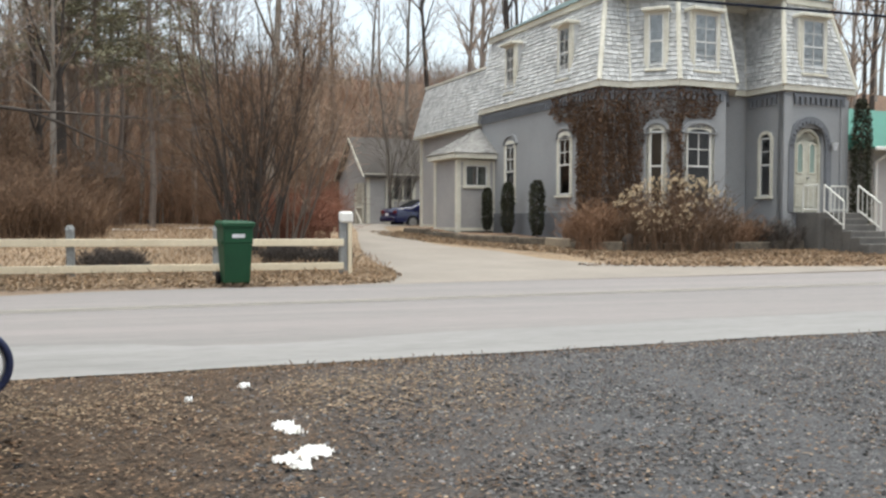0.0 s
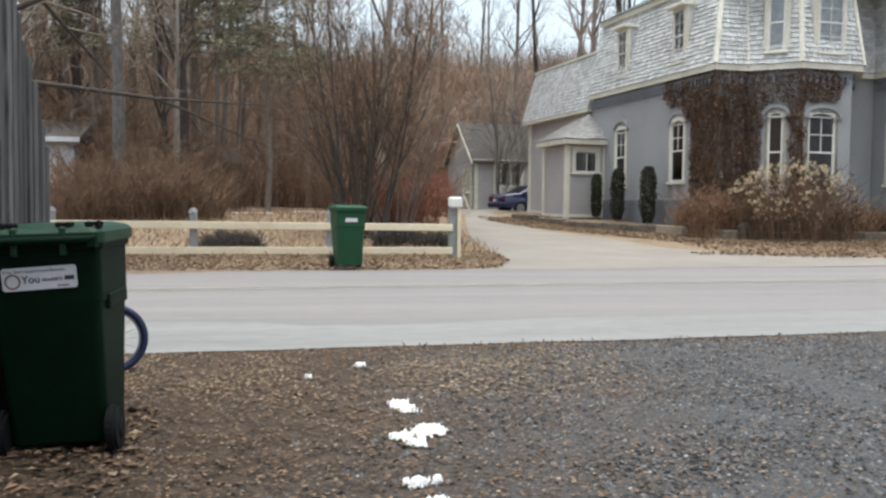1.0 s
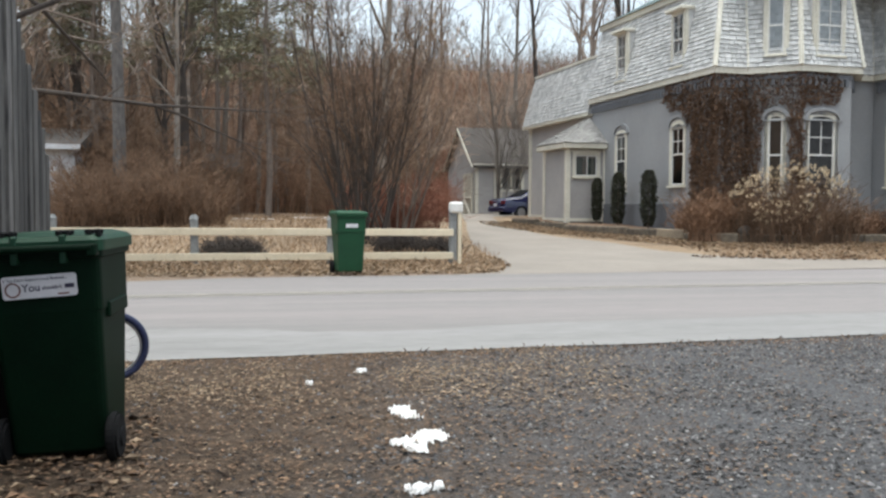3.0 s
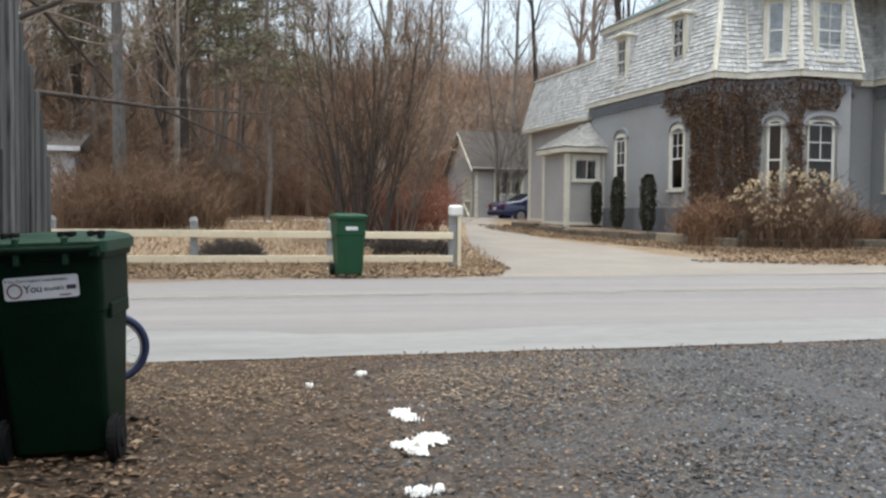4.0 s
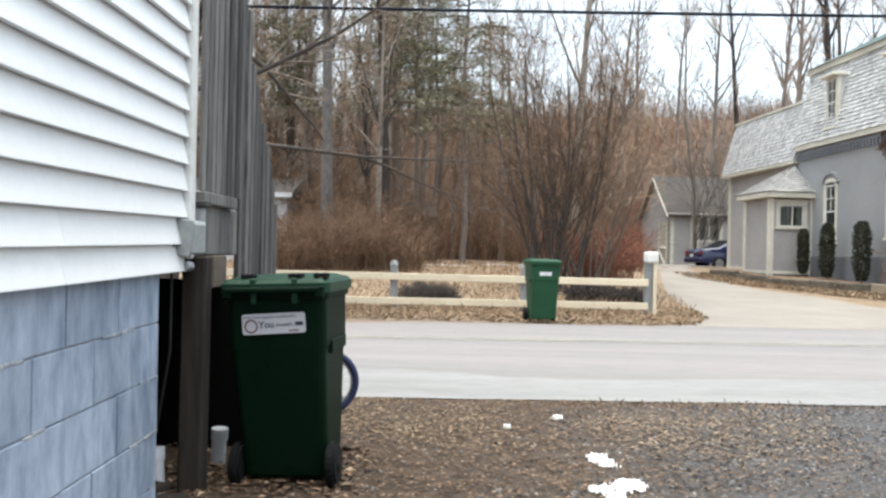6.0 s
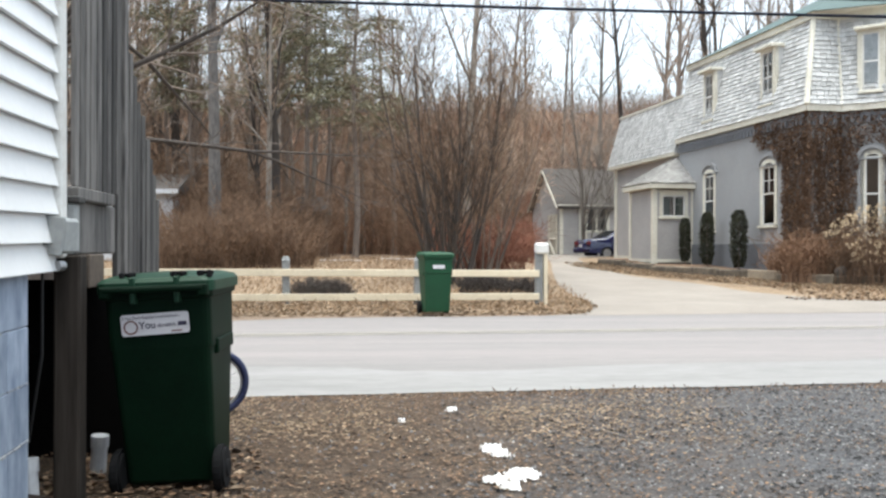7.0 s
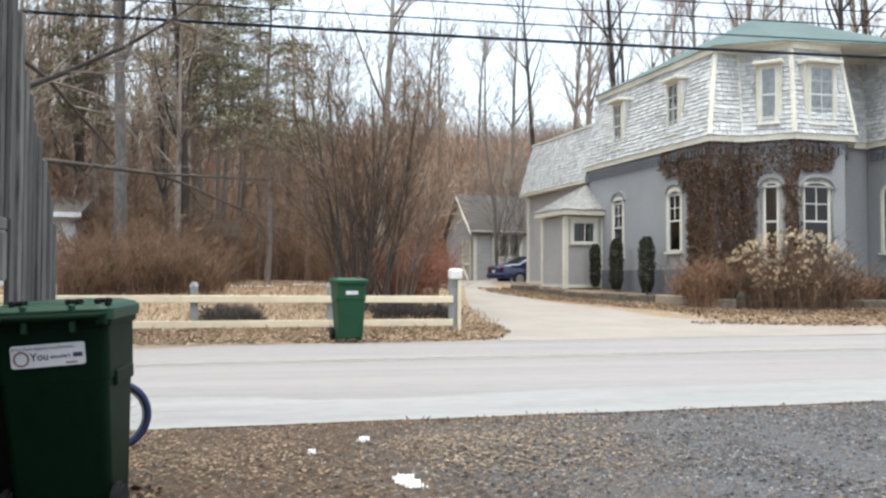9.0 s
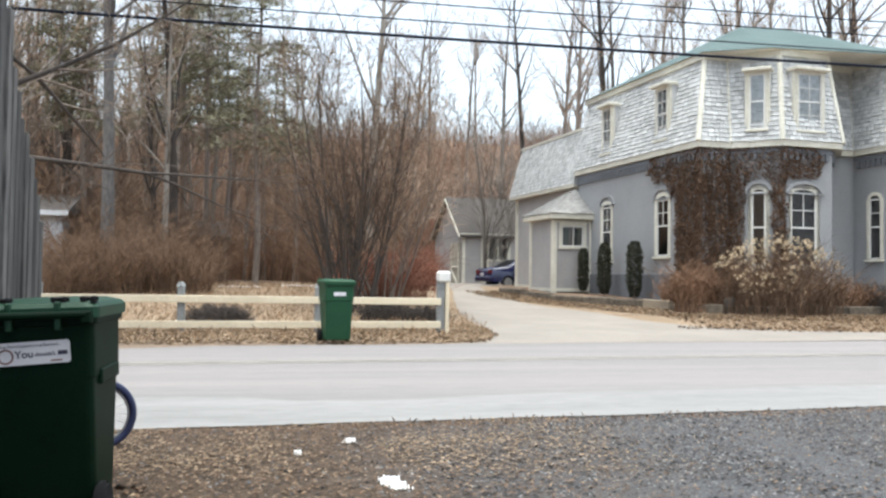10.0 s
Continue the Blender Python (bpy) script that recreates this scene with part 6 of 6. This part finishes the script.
# ---- sheds glimpsed through the brush ----
for x, y, w, h, mat, roof, label in ((-4.6, 34.4, 3.0, 1.75, "timber", "roof_dark", "low brown shed behind the thicket"), (-11.3, 29.0, 5.0, 2.3, "plastic_white", "roof_dark", "pale outbuilding beside the woods")):
    shed = thing("shed", pose(x, y, ground_z(x, y), 0, 0, 4), label, "shed")
    part("wall", boxed(0, w, 0, 3, -0.3, h), mat, shed)
    bm = bmesh.new()
    v = [bm.verts.new(q) for q in ((-0.2, -0.3, h), (w + 0.2, -0.3, h), (w + 0.2, 3.2, h + 0.8), (-0.2, 3.2, h + 0.8), (w + 0.2, 3.2, h), (-0.2, 3.2, h))]
    for idx in ((0, 1, 2, 3), (1, 4, 2), (0, 3, 5), (3, 2, 4, 5), (0, 5, 4, 1)):
        bm.faces.new([v[i] for i in idx])
    part("roof", bm, roof, shed)
    part("fascia", boxed(-0.22, w + 0.22, -0.34, -0.302, h - 0.12, h + 0.03), mat, shed)


# ---- snow, leaves, gravel and grass ----
def snow_patch(x, y, w, d, lobes, seed):
    """A thin ragged crust of old snow made of round lobes (x, y, radius) in a field w by d, broken by the leaves that stick through it."""
    n = 52
    bm = bmesh.new()
    grid = []
    for j in range(n + 1):
        row = []
        for i in range(n + 1):
            a, b = w * (2 * i / n - 1), d * (2 * j / n - 1)
            f = max(1 - math.hypot(a - p, b - q) / r for p, q, r in lobes)
            f += 0.5 * noise.noise((a * 34, b * 15, seed)) + 0.95 * noise.noise((a * 95, b * 40, seed + 3)) - 0.10
            row.append(bm.verts.new((a, b, max(-0.012, min(0.014, f * 0.05)) + 0.003 * noise.noise((a * 90, b * 90, seed)))))
        grid.append(row)
    for j in range(n):
        for i in range(n):
            q = (grid[j][i], grid[j][i + 1], grid[j + 1][i + 1], grid[j + 1][i])
            if max(v.co.z for v in q) > -0.002:
                bm.faces.new(q)
    bmesh.ops.delete(bm, geom=[v for v in bm.verts if not v.link_faces], context="VERTS")
    ob = part("snow_patch", bm, "snow")
    ob.matrix_basis = pose(x, y, ground_z(x, y) + 0.018)
    return tagged(smooth(ob), "small ragged patch of old snow on the leaves", "snow patch", "snow patches")


snow_patch(0.605, 3.68, 0.17, 0.24, [(0.06, 0.07, 0.062), (0.0, 0.0, 0.05), (0.09, 0.02, 0.03), (-0.06, -0.03, 0.035), (-0.03, -0.14, 0.04), (-0.11, -0.03, 0.025)], 1.3)
snow_patch(0.61, 4.20, 0.08, 0.22, [(-0.01, 0.08, 0.05), (0.02, -0.04, 0.045), (0.0, 0.02, 0.04)], 4.1)
snow_patch(0.50, 5.40, 0.05, 0.09, [(0, 0, 0.03)], 2.2)
snow_patch(0.16, 5.05, 0.04, 0.07, [(0, 0, 0.022)], 6.2)
snow_patch(0.52, 2.98, 0.10, 0.10, [(-0.03, 0.0, 0.04), (0.04, 0.02, 0.03)], 9.4)
snow_patch(0.53, 2.76, 0.08, 0.07, [(0, 0, 0.035)], 12.4)
for x, y, w in ((-0.9, 30.2, 0.8), (1.2, 31.5, 1.0)):
    snow_patch(x, y, w, 0.6, [(0, 0, 0.4), (-w * 0.5, 0.1, 0.25), (w * 0.5, -0.1, 0.3)], 21 + x)


def scatter(name, count, area, seed, mat, make, keep, label, category):
    rnd = random.Random(seed)
    verts, faces = [], []
    made = 0
    for _ in range(count * 6):
        if made >= count:
            break
        x, y = rnd.uniform(area[0], area[1]), rnd.uniform(area[2], area[3])
        if rnd.random() < keep(x, y):
            made += 1
            make(verts, faces, x, y, ground_z(x, y), rnd)
    return tagged(mesh_part(name, raw_mesh(name, verts, faces), mat), label, category, kind="stuff")


def fallen_leaf(low, high, curl=0.35):
    def make(verts, faces, x, y, z, rnd):
        s = rnd.uniform(low, high)
        a, t = rnd.uniform(0, 6.28), rnd.uniform(0.2, 1.0) * curl
        c, n = math.cos(a), math.sin(a)
        k = len(verts)
        lift = rnd.uniform(0.006, 0.022) + s * 0.12
        for px, py, pz in ((-0.5, 0, 0.15), (-0.1, 0.32, t * 0.5), (0.5, 0.05, 0.25 * t), (0.0, -0.32, t * 0.6), (0, 0, 0)):
            verts.append((x + s * (c * px - n * py), y + s * (n * px + c * py), z + lift + s * (pz - 0.1)))
        faces.extend(((k, k + 4, k + 1), (k + 1, k + 4, k + 2), (k + 2, k + 4, k + 3), (k + 3, k + 4, k)))
    return make


def pebble(low, high):
    def make(verts, faces, x, y, z, rnd):
        s = rnd.uniform(low, high)
        k = len(verts)
        a = rnd.uniform(0, 1.57)
        for i in range(4):
            r = s * rnd.uniform(0.7, 1.2)
            verts.append((x + r * math.cos(a + i * 1.57), y + r * math.sin(a + i * 1.57), z + s * rnd.uniform(0.0, 0.3)))
        verts.append((x + s * rnd.gauss(0, 0.2), y + s * rnd.gauss(0, 0.2), z + s * rnd.uniform(0.6, 1.0)))
        faces.extend(((k, k + 1, k + 4), (k + 1, k + 2, k + 4), (k + 2, k + 3, k + 4), (k + 3, k, k + 4)))
    return make


def blade(low, high):
    def make(verts, faces, x, y, z, rnd):
        h = rnd.uniform(low, high)
        a = rnd.uniform(0, 6.28)
        c, n = math.cos(a), math.sin(a)
        k = len(verts)
        w, bend = 0.006 + 0.004 * rnd.random(), h * rnd.uniform(0.2, 0.9)
        verts.extend(((x - n * w, y + c * w, z), (x + n * w, y - c * w, z), (x + c * bend * 0.4, y + n * bend * 0.4, z + h * 0.7), (x + c * bend, y + n * bend, z + h)))
        faces.extend(((k, k + 1, k + 2), (k, k + 2, k + 3)))
    return make


yard_left = lambda x, y: 0 if x < -1.2 and y < 3.1 else (1.0 - 0.75 * step(-0.4, 2.2, x - 0.22 * (y - 3))) * (1.0 if y < near_edge(x) - 0.05 else 0)
scatter("leaf_litter", 30000, (-2.3, 5.5, 0.2, 6.4), 41, "leaf", fallen_leaf(0.012, 0.031, 0.25), yard_left, "brown fallen leaves over the yard", "leaf litter")
scatter("pale_leaf_litter", 5600, (-2.0, 5.5, 0.2, 6.4), 42, "pale_leaf", fallen_leaf(0.010, 0.027, 0.25), yard_left, "pale curled leaves over the yard", "leaf litter")
scatter("corner_leaves", 420, (-1.75, -0.55, 3.0, 4.3), 43, "leaf", fallen_leaf(0.03, 0.065, 0.8), lambda x, y: 1.0, "drift of brown leaves round the bin and post", "leaf litter")
scatter("corner_pale_leaves", 60, (-1.5, -0.55, 3.1, 4.2), 47, "pale_leaf", fallen_leaf(0.035, 0.07, 0.8), lambda x, y: 1.0, "orange-tan leaves round the bin", "leaf litter")
scatter("gravel", 42000, (-0.8, 7.0, 0.2, 6.6), 44, "gravel", pebble(0.006, 0.017), lambda x, y: (0.15 + 0.85 * step(-0.3, 1.8, x - 0.2 * (y - 3))) * (1.0 if y < near_edge(x) + 0.08 else 0), "grey crushed gravel of the parking area", "gravel")
tan_band = lambda x, y: (1.0 if y < near_edge(x) - 0.03 else 0) * step(2.4, 0.9, abs(x - 0.2)) * step(4.0, 5.2, y) * max(0.0, 0.5 + 1.3 * noise.noise((x * 1.3, y * 1.3, 4)))
scatter("tan_leaf_litter", 4600, (-2.0, 2.6, 4.0, 6.3), 52, "pale_leaf", fallen_leaf(0.014, 0.034, 0.3), tan_band, "tan leaves blown along the road's edge", "leaf litter")
scatter("pale_gravel", 4000, (-0.5, 7.0, 0.2, 6.6), 53, "pale_stone", pebble(0.005, 0.012), lambda x, y: (0.1 + 0.9 * step(-0.3, 1.8, x - 0.2 * (y - 3))) * (1.0 if y < near_edge(x) else 0), "pale stones among the grey gravel", "gravel")
scatter("edge_tufts", 380, (0.8, 9.0, 5.9, 7.2), 54, "stem_dark", blade(0.012, 0.04), lambda x, y: 1.0 if abs(y - near_edge(x) + 0.04) < 0.07 + 0.05 * noise.noise((x * 2, 1, 1)) else 0.0, "short dark dead grass along the road's edge", "grass")
scatter("edge_grit", 3500, (-1.6, 8.0, 5.7, 7.4), 45, "leaf", pebble(0.006, 0.014), lambda x, y: 1.0 if abs(y - near_edge(x)) < 0.2 else 0.02, "dark grit along the road's edge", "grit")
off_drive = lambda x, y: 0.0 if x > 4.0 + 0.13 * max(0, y - 15) - 0.5 * step(15, 13.6, y) else 1.0
scatter("verge_leaves", 5200, (-7, 4.2, 13.5, 17.2), 46, "pale_leaf", fallen_leaf(0.05, 0.11, 0.8), lambda x, y: (1.0 if y > far_edge(x) + 0.12 else 0) * off_drive(x, y) * (0.5 + 0.5 * step(16.6, 15.2, y)), "tan leaves drifted along the fence", "leaf litter")
scatter("dry_grass", 16000, (-9, 4.6, 14.0, 33), 48, "straw", blade(0.05, 0.16), lambda x, y: off_drive(x, y) if y > far_edge(x) + 0.3 else 0, "straw-coloured dry grass of the lawn", "grass")


def by_house(x, y):
    q = HOUSE.inverted() @ Vector((x, y, 0))
    e = min((Vector((q.x, q.y)) - along(edge_pts, s / 60)).length for s in range(61))
    return 1.0 if e < 1.15 else 0.75 if e < 1.9 and y > 15.9 else 0.0


def house_lawn(x, y):
    """The strip of rough grass between the driveway and the planting bed."""
    if y < 15.2 + 0.02 * (x - 9) or y > 21:
        return 0.0
    q = HOUSE.inverted() @ Vector((x, y, 0))
    clear = min((Vector((x, y)) - along(right_side, k / 40)).length for k in range(41))
    inside = x > 9.4 if y > 17 else y > 15.6 + 0.14 * max(0, 12.5 - x) ** 1.3
    return 1.0 if inside and q.y < -1.2 and clear > 0.12 else 0.0


scatter("lawn_tufts", 5200, (8.4, 21, 15.2, 20.6), 58, "straw", blade(0.04, 0.11), house_lawn, "straw-coloured rough grass before the house", "grass")
scatter("lawn_leaves", 2600, (8.4, 21, 15.2, 20.6), 59, "leaf", fallen_leaf(0.06, 0.12, 0.7), house_lawn, "brown leaves on the rough grass before the house", "leaf litter")
scatter("bed_leaves", 9500, (7.2, 20, 16.2, 32), 49, "pale_leaf", fallen_leaf(0.06, 0.13, 0.8), by_house, "tan leaves drifted along the edging timbers", "leaf litter")
